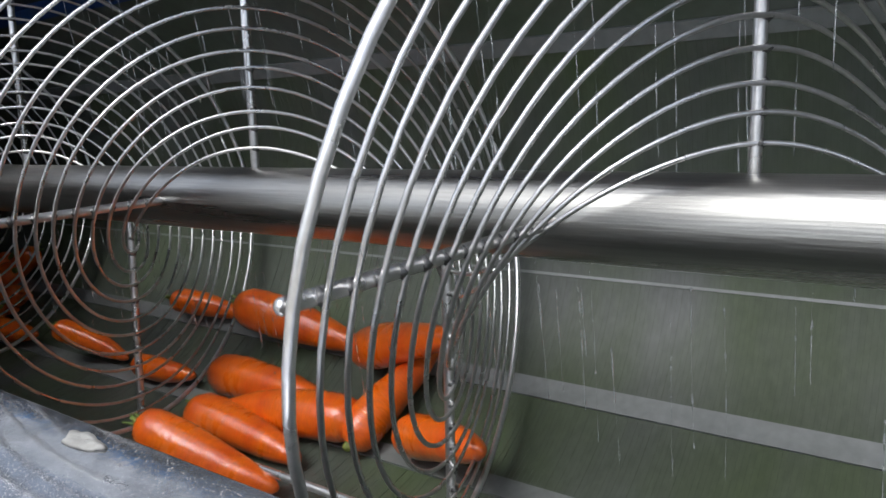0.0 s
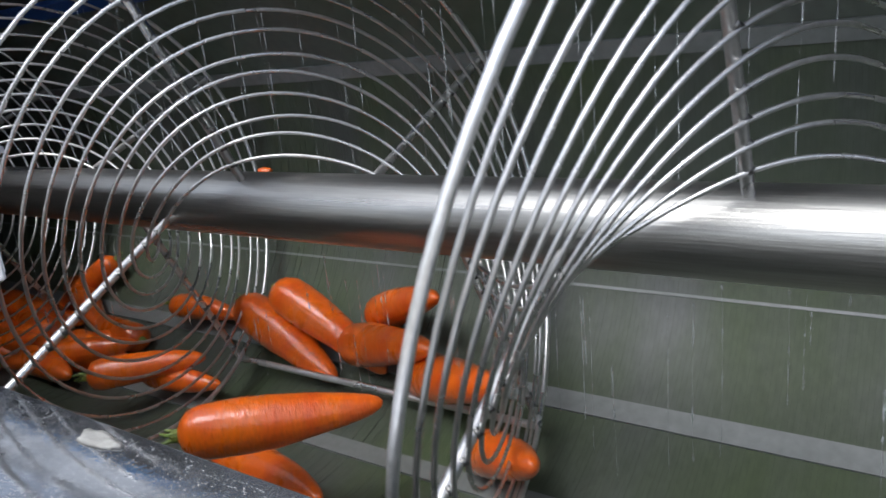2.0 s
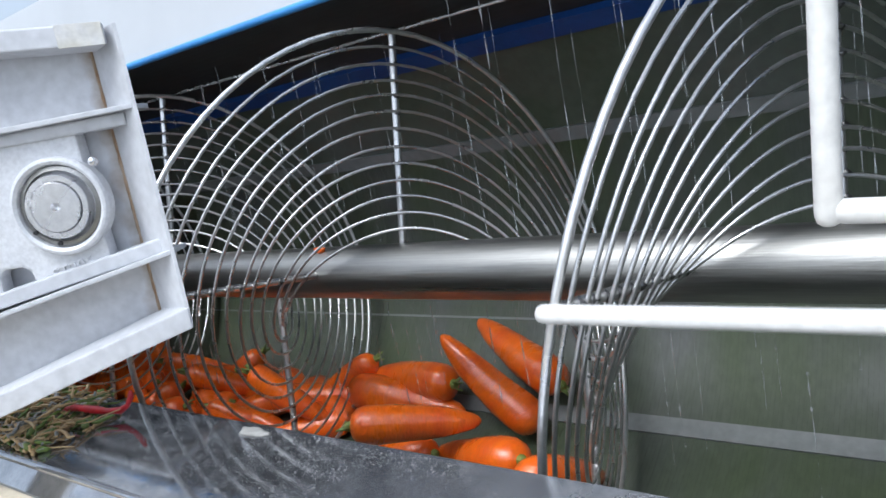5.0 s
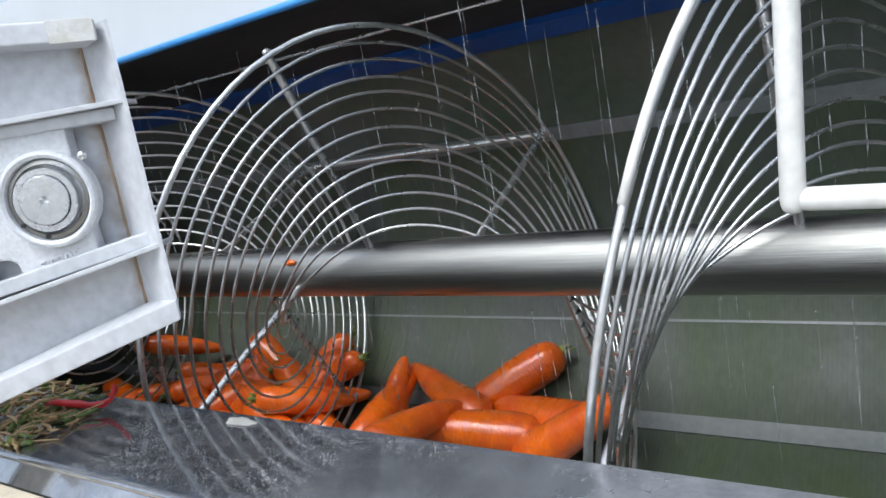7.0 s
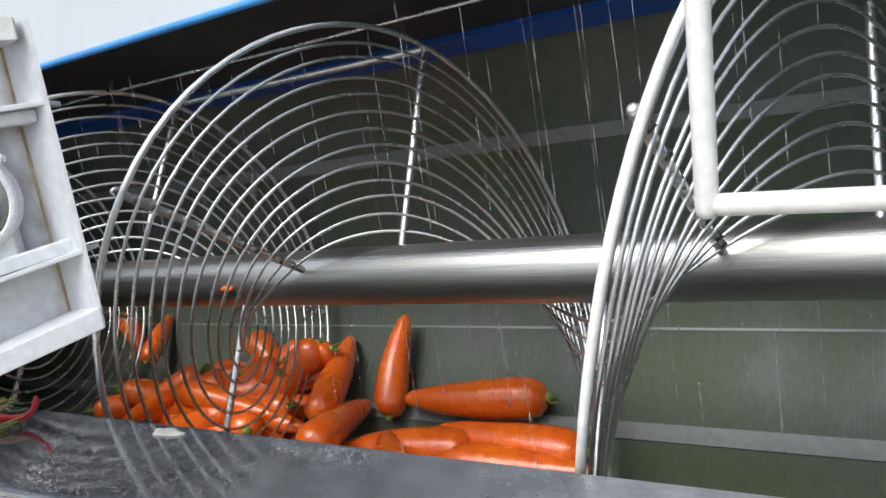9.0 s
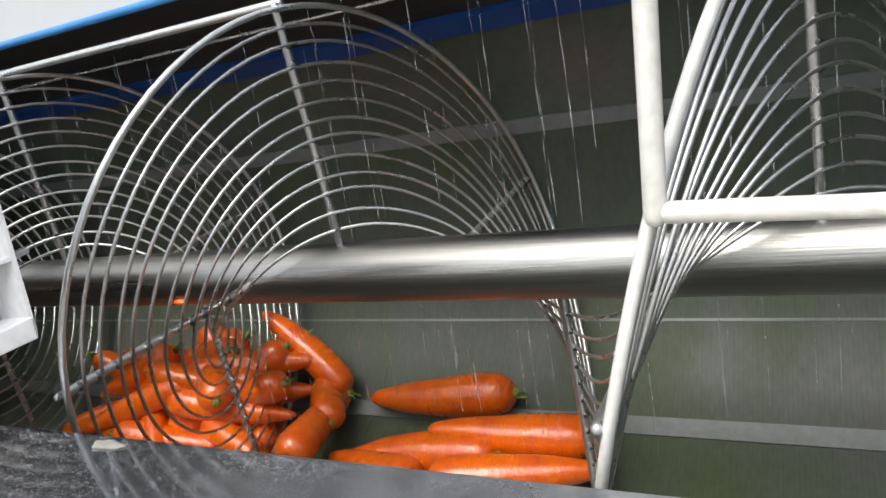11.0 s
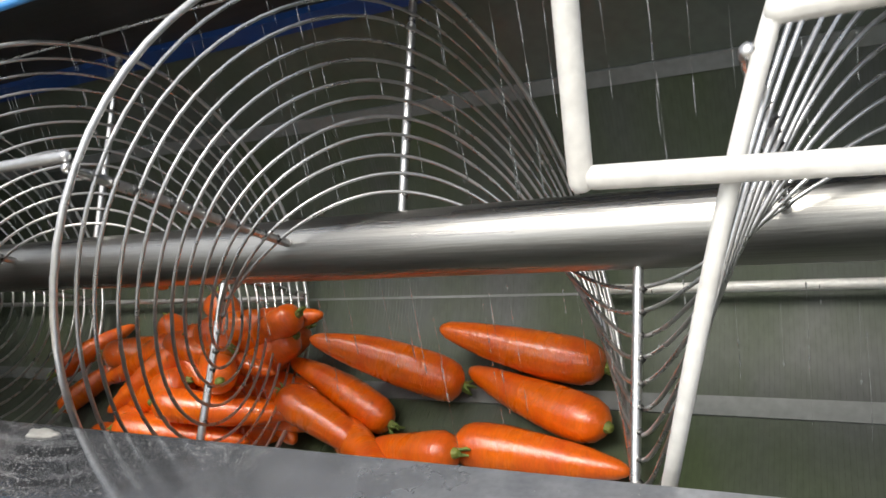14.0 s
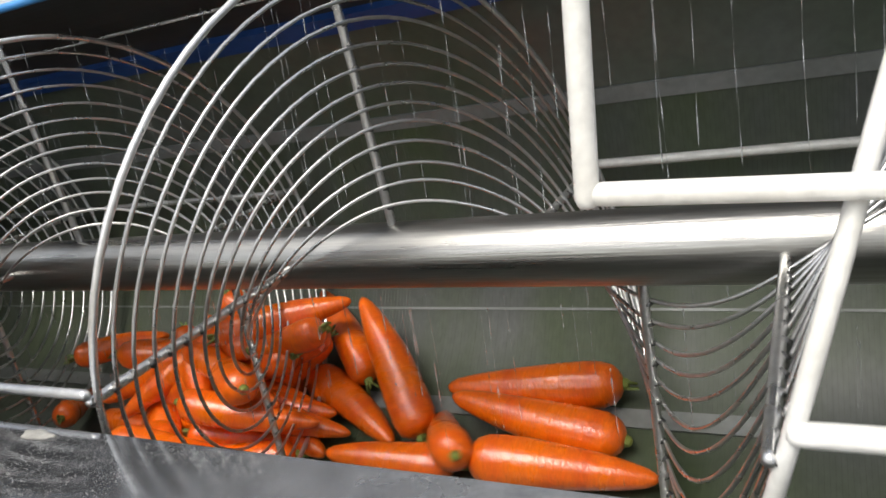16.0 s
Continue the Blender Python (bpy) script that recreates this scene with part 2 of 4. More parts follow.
def polar(x, r, phi):
    """A place by its distance along the shaft, its distance from it, and the angle from the top towards the front."""
    a = radians(phi)
    return np.array((x, -r * math.sin(a), r * math.cos(a)))


# ground, one sheet
def ground_sheet():
    n = 24
    v = [(-60 + 120 * i / n, -60 + 120 * j / n, 0.0) for j in range(n + 1) for i in range(n + 1)]
    f = [(j * (n + 1) + i, j * (n + 1) + i + 1, (j + 1) * (n + 1) + i + 1, (j + 1) * (n + 1) + i) for j in range(n) for i in range(n)]
    ob = link_mesh("ground", v, f, M_YARD)
    return tagged(ob, "wet dark grey concrete yard under the washer", "ground", kind="structure")


ground_sheet()

# the washing trough: a slotted drum wall of fine steel rings, open to the front
X_LEFT, X_RIGHT = -1.75, 1.35
trough = tagged(new("wash_trough"), "wet wedge-wire steel washing trough with long joint strips", "wash trough")
trough.location = (0, 0, AXIS)


def arc_sheet(name, r, phi0, phi1, x0, x1, thick, mat, parent, steps=24, nx=2):
    v, f = [], []
    for rr in (r, r + thick):
        for i in range(steps + 1):
            for k in range(nx):
                v.append(polar(x0 + (x1 - x0) * k / (nx - 1), rr, phi0 + (phi1 - phi0) * i / steps))
    m = (steps + 1) * nx
    for i in range(steps):
        for k in range(nx - 1):
            a = i * nx + k
            f.append((a, a + 1, a + nx + 1, a + nx))
            f.append((m + a, m + a + nx, m + a + nx + 1, m + a + 1))
    for k in range(nx - 1):
        f.append((k, m + k, m + k + 1, k + 1))
        a = steps * nx + k
        f.append((a, a + 1, m + a + 1, m + a))
    for i in range(steps):
        for k in (0, nx - 1):
            a = i * nx + k
            f.append((a, a + nx, m + a + nx, m + a))
    return link_mesh(name, v, f, mat, parent)


def screen_rings():
    """Fine rings of wedge wire, with slots between them."""
    v, f = [], []
    step, width, depth, steps = 0.0058, 0.00555, 0.005, 44
    count = int((X_RIGHT - X_LEFT) / step)
    for c in range(count):
        x = X_LEFT + c * step
        jit = random.uniform(-0.0003, 0.0003)
        for side in (((x, 0.0), (x + width, 0.0)), ((x + width, 0.0), (x + width * 0.5, depth)), ((x + width * 0.5, depth), (x, 0.0))):
            base = len(v)
            for i in range(steps + 1):
                phi = 97 + (290 - 97) * i / steps
                for px, out in side:
                    v.append(polar(px, DRUM_R + jit + out, phi))
            f += [(base + 2 * i, base + 2 * i + 1, base + 2 * i + 3, base + 2 * i + 2) for i in range(steps)]
    return tagged(link_mesh("screen_ring", v, f, M_SCREEN, trough, True), kind="stuff")


screen_rings()
arc_sheet("outer_casing", DRUM_R + 0.03, 97, 292, X_LEFT, X_RIGHT, 0.004, M_CASE, trough, 40)
for phi, w in ((119, 2.5), (143.5, 5), (167, 5), (191, 4.4), (214.9, 4.4), (291, 3.8)):
    arc_sheet("joint_strip", DRUM_R - 0.0035, phi - w / 2, phi + w / 2, X_LEFT, X_RIGHT, 0.004, M_STRIP, trough, 4)
arc_sheet("ledge", DRUM_R - 0.0015, 240.2, 240.8, X_LEFT, X_RIGHT, 0.003, M_STRIP, trough, 2)
arc_sheet("back_panel", DRUM_R, 293, 319.4, X_LEFT, X_RIGHT, 0.004, M_PANEL, trough, 40)
arc_sheet("blue_rail", DRUM_R - 0.006, 319.5, 324.8, X_LEFT, X_RIGHT, 0.014, M_BLUE, trough, 6)
arc_sheet("dark_liner", DRUM_R + 0.004, 324.9, 359, X_LEFT, X_RIGHT, 0.004, M_BLACK, trough, 12)
arc_sheet("front_cover", DRUM_R + 0.006, 46, 97, X_LEFT, -0.44, 0.004, M_BLACK, trough, 12)
arc_sheet("top_cover", DRUM_R + 0.006, 2, 45.9, X_LEFT, -1.0, 0.004, M_BLACK, trough, 12)
for x in (X_LEFT, X_RIGHT):
    v, f = lathe([(x - 0.004, 0.36), (x + 0.004, 0.36)], 48)
    link_mesh("end_plate", v, f, M_BLACK, trough)
bar("spray_pipe", polar(-1.7, DRUM_R - 0.006, 336.5), polar(1.3, DRUM_R - 0.006, 336.5), 0.0025, M_STEELBRIGHT, trough, 8)

# the lid above, with a pale top and a blue edge
hood = tagged(new("washer_hood"), "pale sheet metal hood with a light blue painted edge", "hood")
hood.location = (0, 0, AXIS)
part("sheet", box_bm((3.1, 0.004, 0.178), (0, 0, 0.093)), M_HOOD, hood).matrix_basis = pose(-0.2, 0.0, 0.352, -14)
bar("edge_rail", (X_LEFT, -0.004, 0.352), (X_RIGHT, -0.004, 0.352), 0.0055, M_LIGHTBLUE, hood, 10)

# the front shelf of the trough
shelf = tagged(new("front_shelf"), "wet scratched galvanised steel shelf along the trough", "shelf")
shelf.location = (0, 0, AXIS - 0.042)
part("plate", box_bm((X_RIGHT - X_LEFT, 0.118, 0.003), ((X_LEFT + X_RIGHT) / 2, -0.394, -0.0015), 0.0008), M_GALV, shelf)
bar("rolled_edge", (X_LEFT, -0.4535, -0.0035), (X_RIGHT, -0.4535, -0.0035), 0.0035, M_GALV, shelf, 10)
part("inner_lip", box_bm((X_RIGHT - X_LEFT, 0.003, 0.02), ((X_LEFT + X_RIGHT) / 2, -0.3365, -0.0135), 0.0008), M_GALV, shelf)
part("blue_beam", box_bm((X_RIGHT - X_LEFT, 0.024, 0.05), ((X_LEFT + X_RIGHT) / 2, -0.466, -0.088), 0.002), M_BLUE, shelf)
part("front_face", box_bm((X_RIGHT - X_LEFT, 0.002, 0.0206)), M_GALV, shelf).matrix_basis = pose((X_LEFT + X_RIGHT) / 2, -0.4610, -0.0128, -39)
part("cream_panel", box_bm((X_RIGHT - X_LEFT, 0.2, 0.02), ((X_LEFT + X_RIGHT) / 2, -0.5685, -0.0315), 0.002), M_CREAM, shelf, "cream painted panel")

# the machine's legs and beam
stand = tagged(new("trough_stand"), "blue painted steel stand under the trough", "stand")
for x in (-1.5, 1.1):
    for y in (-0.3, 0.3):
        part("leg", box_bm((0.06, 0.06, AXIS - 0.30), (x, y, (AXIS - 0.30) / 2), 0.004), M_BLUE, stand)

# ---- the auger ----
auger = tagged(new("spiral_auger"), "rotating open spiral auger of bent steel wires on a steel tube", "auger")
auger.location = (0, 0, AXIS)
D_ANG = dict(zip(range(-6, 4), (-1.0, -1.1, 2.8, 1.0, -1.8, 0.5, 2.4, 0.5, -2.9, -0.4)))
D_X = dict(zip(range(-6, 4), (-0.012, 0.007, 0.004, 0.002, 0.003, -0.001, -0.003, 0.005, -0.001, -0.004)))
K0, K1 = -14, 8


def flight(s):
    """Distance along the shaft and angle of the spiral at spoke number s."""
    k = math.floor(s)
    q = s - k
    q = q * q * (3 - 2 * q)
    dx = D_X.get(k, 0) * (1 - q) + D_X.get(k + 1, 0) * q
    da = D_ANG.get(k, 0) * (1 - q) + D_ANG.get(k + 1, 0) * q
    return X0 + s * PITCH / 4 + dx, PHI0 - 90 * s + da


v, f = lathe([(X_LEFT, TUBE_R), (-0.9, TUBE_R), (0, TUBE_R), (0.7, TUBE_R), (X_RIGHT, TUBE_R)], 64)
link_mesh("shaft_tube", v, f, M_TUBE, auger, True)
for k in range(K0, K1 + 1):
    x, a = flight(k)
    bar("spoke", polar(x, TUBE_R - 0.004, a), polar(x, FLIGHT_R + 0.005, a), 0.0048, M_WIRE, auger, 10)
WIRES = 13
rng = random.Random(4)
BREAKS = {11: (-6.3, -6.24)}
for i in range(WIRES):
    r = 0.056 + (FLIGHT_R - 0.056) * i / (WIRES - 1)
    radius = 0.0034 if i == WIRES - 1 else 0.00195
    steps = 16
    runs, pts = [], []
    ph = rng.uniform(0, 6.28)
    for j in range((K1 - K0) * steps + 1):
        s = K0 + j / steps
        x, a = flight(s)
        if i in BREAKS and BREAKS[i][0] < s < BREAKS[i][1]:
            if pts:
                runs.append(pts)
            pts = []
            continue
        sag = 1 - 0.013 * math.sin(math.pi * (s - math.floor(s))) ** 2
        wob = 0.0016 * math.sin(1.7 * s + ph) + 0.001 * math.sin(4.3 * s + 2 * ph)
        pts.append(polar(x + 0.0068 + 0.0012 * math.sin(2.9 * s + ph), r * sag + wob, a))
    runs.append(pts)
    verts, faces = [], []
    for run in runs:
        v, f = tube_data(run, radius, 8)
        faces += [tuple(q + len(verts) for q in face) for face in f]
        verts += v
    link_mesh("spiral_wire", verts, faces, M_RIM if i == WIRES - 1 else M_WIRE, auger, True)


v, f = tube_data([polar(flight(1.5 + 4.5 * j / 80)[0] + 0.0068, FLIGHT_R + 0.001, flight(1.5 + 4.5 * j / 80)[1]) for j in range(81)],
                 [min(0.0052, 0.0034 + 0.00006 * j) for j in range(81)], 10)
link_mesh("rim_bar", v, f, M_ROD, auger, True)


def weld_beads():
    """Small weld beads where the wires cross the spokes."""
    verts, faces = [], []
    for k in range(K0, K1 + 1):
        x, a = flight(k)
        for i in range(WIRES):
            r = 0.056 + (FLIGHT_R - 0.056) * i / (WIRES - 1)
            c = polar(x + 0.0030, r + rng.uniform(-0.001, 0.001), a)
            s = rng.uniform(0.0050, 0.0062)
            base = len(verts)
            for d in ((1, 0, 0), (-1, 0, 0), (0, 1, 0), (0, -1, 0), (0, 0, 1), (0, 0, -1)):
                verts.append(c + s * np.array(d))
            for p, q, w in ((0, 2, 4), (2, 1, 4), (1, 3, 4), (3, 0, 4), (2, 0, 5), (1, 2, 5), (3, 1, 5), (0, 3, 5)):
                faces.append((base + p, base + q, base + w))
    return tagged(link_mesh("weld_bead", verts, faces, M_WELD, auger, True), kind="stuff")


weld_beads()
for ka, lag in ((-13, 0), (-11, 0), (-7, 0), (-5, 0), (1, 0), (3, -3.2)):
    x, a = flight(ka)
    x2, a2 = flight(ka + 4) if ka + 4 <= K1 else (x + PITCH, a)
    front = ka > 0
    bar("cross_rod", polar(x - 0.004 + (0.012 if lag else 0), FLIGHT_R + 0.004, a + lag), polar(x2 + 0.004, FLIGHT_R + 0.004, a + lag),
        0.0064 if front else 0.0047, M_ROD if front else M_RIM, auger, 12)

# the bent white bar in front of the auger
rail = tagged(new("guard_bar"), "white painted bent steel guard bar in front of the auger", "guard bar")
rail.location = (0, 0, AXIS)
bar("upright", (0.4993, -0.303, 0.1025), (0.5243, -0.303, 0.62), 0.0066, M_ROD, rail, 14)
bar("crossbar", (0.5013, -0.303, 0.1096), (1.3, -0.303, 0.0811), 0.0064, M_ROD, rail, 14)

# ---- conveyor end frame with its bearing ----
endframe = tagged(new("conveyor_end_frame"), "grey painted steel conveyor end frame with rust-stained corners", "conveyor frame")
endframe.matrix_basis = Matrix(((0.8, 0, 0.6, 0.03), (0.6, 0, -0.8, -0.36), (0, 1, 0, 0.06 + AXIS), (0, 0, 0, 1)))


def build_end_frame(par):
    left = -0.42
    zb = -0.034
    part("back_plate", prism_bm([(left, -0.11), (-0.036, 0.0), (-0.036, 0.242), (left, 0.285)], zb - 0.004, zb), M_PLATE, par)
    bm = prism_bm([(-0.003, -0.001), (0.0, -0.001), (0.0, 0.243), (-0.003, 0.243)], zb, 0.0)
    for vert in bm.verts:
        if vert.co.z < -0.01:
            vert.co.x -= 0.036
    part("side_flange", bm, M_FRAME, par)
    for name, outline in (("bottom_lip", [(left, -0.115), (-0.0005, -0.005), (-0.0005, 0.013), (left, -0.095)]),
                          ("top_lip", [(left, 0.268), (-0.010, 0.229), (-0.010, 0.245), (left, 0.290)])):
        bm = prism_bm(outline, -0.03, 0.0015, 0.0015)
        for vert in bm.verts:
            if vert.co.x > -0.05 and vert.co.z < -0.01:
                vert.co.x -= 0.021
        part(name, bm, M_FRAME, par)
    part("corner_patch", prism_bm([(-0.047, 0.2315), (-0.0105, 0.2285), (-0.0105, 0.2455), (-0.047, 0.2495)], 0.0018, 0.0026, 0.0003), M_YELLOWED, par, "yellowed patch of bare primer")
    part("guide_rib", prism_bm([(left, -0.014), (-0.002, 0.0585), (-0.002, 0.0625), (left, -0.010)], zb, -0.001, 0.0008), M_FRAME, par)
    part("guide_rib", prism_bm([(left, 0.176), (-0.004, 0.178), (-0.004, 0.182), (left, 0.181)], zb, -0.001, 0.0008), M_FRAME, par)
    part("slide_bar", prism_bm([(left, -0.002), (-0.013, 0.060), (-0.013, 0.0725), (left, 0.012)], zb, -0.010, 0.002), M_FRAME, par)
    part("slide_bar", prism_bm([(left, 0.168), (-0.016, 0.167), (-0.016, 0.1775), (left, 0.1775)], zb, -0.010, 0.002), M_FRAME, par)


build_end_frame(endframe)
v, f = tube_data([(-0.0382, 0.006 + 0.234 * i / 30, -0.0330 + 0.0004 * math.sin(i * 1.9)) for i in range(31)],
                 [0.0016 + 0.0003 * math.sin(i * 2.7) for i in range(31)], 6)
link_mesh("weld_seam", v, f, M_RUST, endframe, True)["label"] = "brown rust-stained weld seam"


def build_bearing(par):
    """A cast take-up bearing on the slide bars: plate, boss, races and the shaft's end."""
    c = (-0.0864, 0.113)
    outline = [(-0.0587, 0.058), (-0.0600, 0.095), (-0.0606, 0.1735), (-0.115, 0.1755), (-0.21, 0.1735), (-0.213, 0.036), (-0.156, 0.0405),
               (-0.155, 0.064), (-0.150, 0.069), (-0.134, 0.0685), (-0.128, 0.064), (-0.1255, 0.0465)]
    house = part("bearing_housing", prism_bm(outline, -0.031, -0.014, 0.0025), M_CAST, par, "pale painted cast bearing housing")

    def ring(name, prof, mat, owner, label=""):
        vv, ff = lathe(prof, 48)
        ob = link_mesh(name, vv, ff, mat, owner, False)
        ob.matrix_basis = Matrix.Translation((c[0], c[1], 0)) @ Matrix.Rotation(radians(-90), 4, "Y")
        if label:
            ob["label"] = label
        return ob
    ring("boss", [(-0.02, 0.0405), (-0.009, 0.0405), (-0.0065, 0.039), (-0.006, 0.037), (-0.0075, 0.0345), (-0.013, 0.0335), (-0.014, 0.03)], M_CAST, house)
    ring("outer_race", [(-0.015, 0.0335), (-0.0105, 0.0328), (-0.0095, 0.0295), (-0.0155, 0.0285), (-0.0165, 0.022)], M_TUBE, house)
    ring("inner_race", [(-0.014, 0.0262), (-0.0045, 0.0262), (-0.0035, 0.0255), (-0.0035, 0.0215), (-0.0045, 0.0208), (-0.012, 0.0205)], M_STEELBRIGHT, house)
    ring("shaft_end", [(-0.016, 0.0203), (-0.0030, 0.0203), (-0.0024, 0.0198), (-0.0024, 0.0040), (-0.0052, 0.0024), (-0.0055, 0.0005)], M_STEELBRIGHT, house)
    bm = bmesh.new()
    bmesh.ops.create_uvsphere(bm, u_segments=12, v_segments=8, radius=0.0042, matrix=Matrix.Translation((-0.0497, 0.1435, -0.009)))
    part("grease_nipple", bm, M_STEELBRIGHT, house, "small steel grease nipple", True)
    for ang in (35, 75):
        bm = bmesh.new()
        bmesh.ops.create_cone(bm, cap_ends=True, segments=6, radius1=0.0022, radius2=0.002, depth=0.003,
                              matrix=Matrix.Translation((c[0] - 0.031 * math.cos(radians(ang)), c[1] - 0.031 * math.sin(radians(ang)), -0.0095)))
        part("set_screw", bm, M_BLACK, house)
    word = bpy.data.curves.new("lettering", "FONT")
    word.body, word.size, word.extrude, word.bevel_depth = "ST205", 0.0145, 0.0013, 0.0002
    word.materials.append(M_CAST)
    ob = new("lettering", word)
    ob.parent = house
    ob.matrix_basis = pose(-0.109, 0.0525, -0.0138, 0, 0, 10)
    ob["label"] = "raised cast lettering"


build_bearing(endframe)

# ---- carrots ----
def carrot_mesh(length, radius, bend, seed):
    rg = random.Random(seed)
    prof = [(0.0, 0.28), (0.015, 0.55), (0.05, 0.84), (0.11, 0.98), (0.2, 1.0), (0.32, 0.98), (0.45, 0.93), (0.58, 0.85), (0.70, 0.75),
            (0.80, 0.63), (0.88, 0.49), (0.94, 0.38), (0.98, 0.24), (1.0, 0.10)]
    n = 18
    v, f = [], []
    ph = [rg.uniform(0, 6.28) for _ in range(4)]
    for s, r in prof:
        off = bend * length * math.sin(math.pi * s * 0.9)
        for j in range(n):
            a = 2 * math.pi * j / n
            rr = r * radius * 1.18 * (1 + 0.012 * math.sin(60 * s + ph[3]) + 0.03 * math.sin(2 * a + ph[0] + 3 * s) + 0.025 * math.sin(9 * s + ph[1]) + 0.015 * math.sin(3 * a + 17 * s + ph[2]))
            v.append(((s - 0.45) * length, off + rr * math.cos(a), rr * math.sin(a)))
    m = len(prof)
    for i in range(m - 1):
        for j in range(n):
            k = (j + 1) % n
            f.append((i * n + j, (i + 1) * n + j, (i + 1) * n + k, i * n + k))
    f.append(tuple(range(n)))
    f.append(tuple(range((m - 1) * n, m * n))[::-1])
    return v, f


MOVES = []
FEED = PITCH * TURN_RATE / 360


def carrot(length, radius, bend, seed):
    v, f = carrot_mesh(length, radius, bend, seed)
    ob = link_mesh("carrot", v, f, M_CARROT, None, True)
    tagged(ob, "wet bright orange washed carrot in the trough", "carrot", "carrots in the trough")
    pv, pf = lathe([(-0.45 * length - 0.008, 0.0035), (-0.45 * length - 0.006, radius * 0.24), (-0.45 * length + 0.001, radius * 0.33),
                    (-0.45 * length + 0.006, radius * 0.5)], 10)
    link_mesh("crown", pv, pf, M_STUB, ob)["label"] = "trimmed green crown"
    if seed % 5 != 1:
        rg2 = random.Random(seed)
        verts, faces = [], []
        for q in range(5):
            a = rg2.uniform(0, 6.28)
            e = rg2.uniform(0.010, 0.02)
            p0 = np.array((-0.45 * length, radius * 0.2 * math.cos(a), radius * 0.2 * math.sin(a)))
            p2 = p0 + np.array((-e, rg2.uniform(-0.008, 0.008), rg2.uniform(-0.008, 0.008)))
            vv, ff = tube_data([p0, (p0 + p2) / 2 + 0.001, p2], [0.0026, 0.0022, 0.0014], 6)
            faces += [tuple(w + len(verts) for w in face) for face in ff]
            verts += vv
        link_mesh("leaf_stub", verts, faces, M_LEAF, ob, True)
    return ob


def along(mid, d):
    """The pose of a carrot whose middle is at mid and whose tip points along d."""
    d = Vector(d).normalized()
    up = Vector((0, -mid[1], -mid[2]))
    up = (up - d * up.dot(d))
    up = up.normalized() if up.length > 1e-4 else Vector((0, 0, 1))
    m = Matrix((d, up.cross(d), up)).transposed().to_4x4()
    m.translation = Vector((mid[0], mid[1], mid[2] + AXIS))
    return m


def tumbling_carrot(length, radius, bend, rows):
    """A carrot by rows of time, its middle from the shaft's axis, and the way of its tip."""
    ob = carrot(length, radius, bend, len(MOVES))
    way = [(t, along((x, y, z), (a, b, c)) @ pose(-0.05 * length, 0, 0)) for t, x, y, z, a, b, c in rows]
    k = 0
    while k < len(way) - 1:
        (t0, m0), (t1, m1) = way[k], way[k + 1]
        turn = m0.to_quaternion().rotation_difference(m1.to_quaternion()).angle
        if min(turn, 2 * math.pi - turn) > radians(80) and t1 - t0 > 0.15:
            way.insert(k + 1, ((t0 + t1) / 2, m0.lerp(m1, 0.5)))
        else:
            k += 1
    ob.matrix_basis = way[0][1]
    MOVES.append((ob, way))


tumbling_carrot(0.24, 0.0275, 0.012, [
    (0, -0.355, 0.174, -0.244, 0.978, 0.085, -0.190), (0.5, -0.316, 0.188, -0.238, 0.979, 0.165, -0.122),
    (1, -0.349, 0.190, -0.246, 0.997, 0.051, -0.058), (1.5, -0.311, 0.167, -0.231, 0.876, 0.480, -0.052),
    (2, -0.362, 0.165, -0.257, 0.938, -0.176, -0.299), (2.5, -0.366, 0.182, -0.222, 0.604, -0.679, -0.417),
    (3, -0.314, 0.170, -0.237, 0.911, 0.181, 0.371), (3.5, -0.287, 0.133, -0.255, 0.971, -0.111, 0.210),
    (4, -0.252, 0.154, -0.258, 0.955, 0.292, -0.047), (4.5, -0.252, 0.155, -0.271, 0.997, -0.056, -0.049),
    (5, -0.248, 0.157, -0.270, 0.995, 0.035, -0.092), (7.5, 0.020, 0.196, -0.241, -0.992, -0.071, -0.103),
    (8, 0.013, 0.181, -0.248, -0.986, 0.094, -0.139), (8.5, -0.016, 0.189, -0.226, -0.977, -0.031, 0.210),
    (9, 0.033, 0.189, -0.245, -0.997, -0.069, -0.033), (11.5, 0.073, 0.189, -0.249, -0.997, -0.049, -0.057),
    (12, 0.168, 0.194, -0.247, -0.995, -0.080, -0.059), (12.5, 0.187, 0.198, -0.237, -0.998, -0.050, -0.038),
    (13, 0.191, 0.192, -0.240, -0.994, -0.109, -0.017), (13.5, 0.196, 0.183, -0.240, -0.981, -0.193, -0.023),
    (14, 0.225, 0.205, -0.210, -0.972, -0.004, 0.235), (14.5, 0.238, 0.190, -0.222, -0.979, -0.049, 0.199),
    (15, 0.244, 0.189, -0.222, -0.972, -0.011, 0.236), (15.5, 0.264, 0.179, -0.217, -0.962, -0.110, 0.251),
    (16, 0.253, 0.189, -0.239, -0.991, -0.133, -0.013),
])
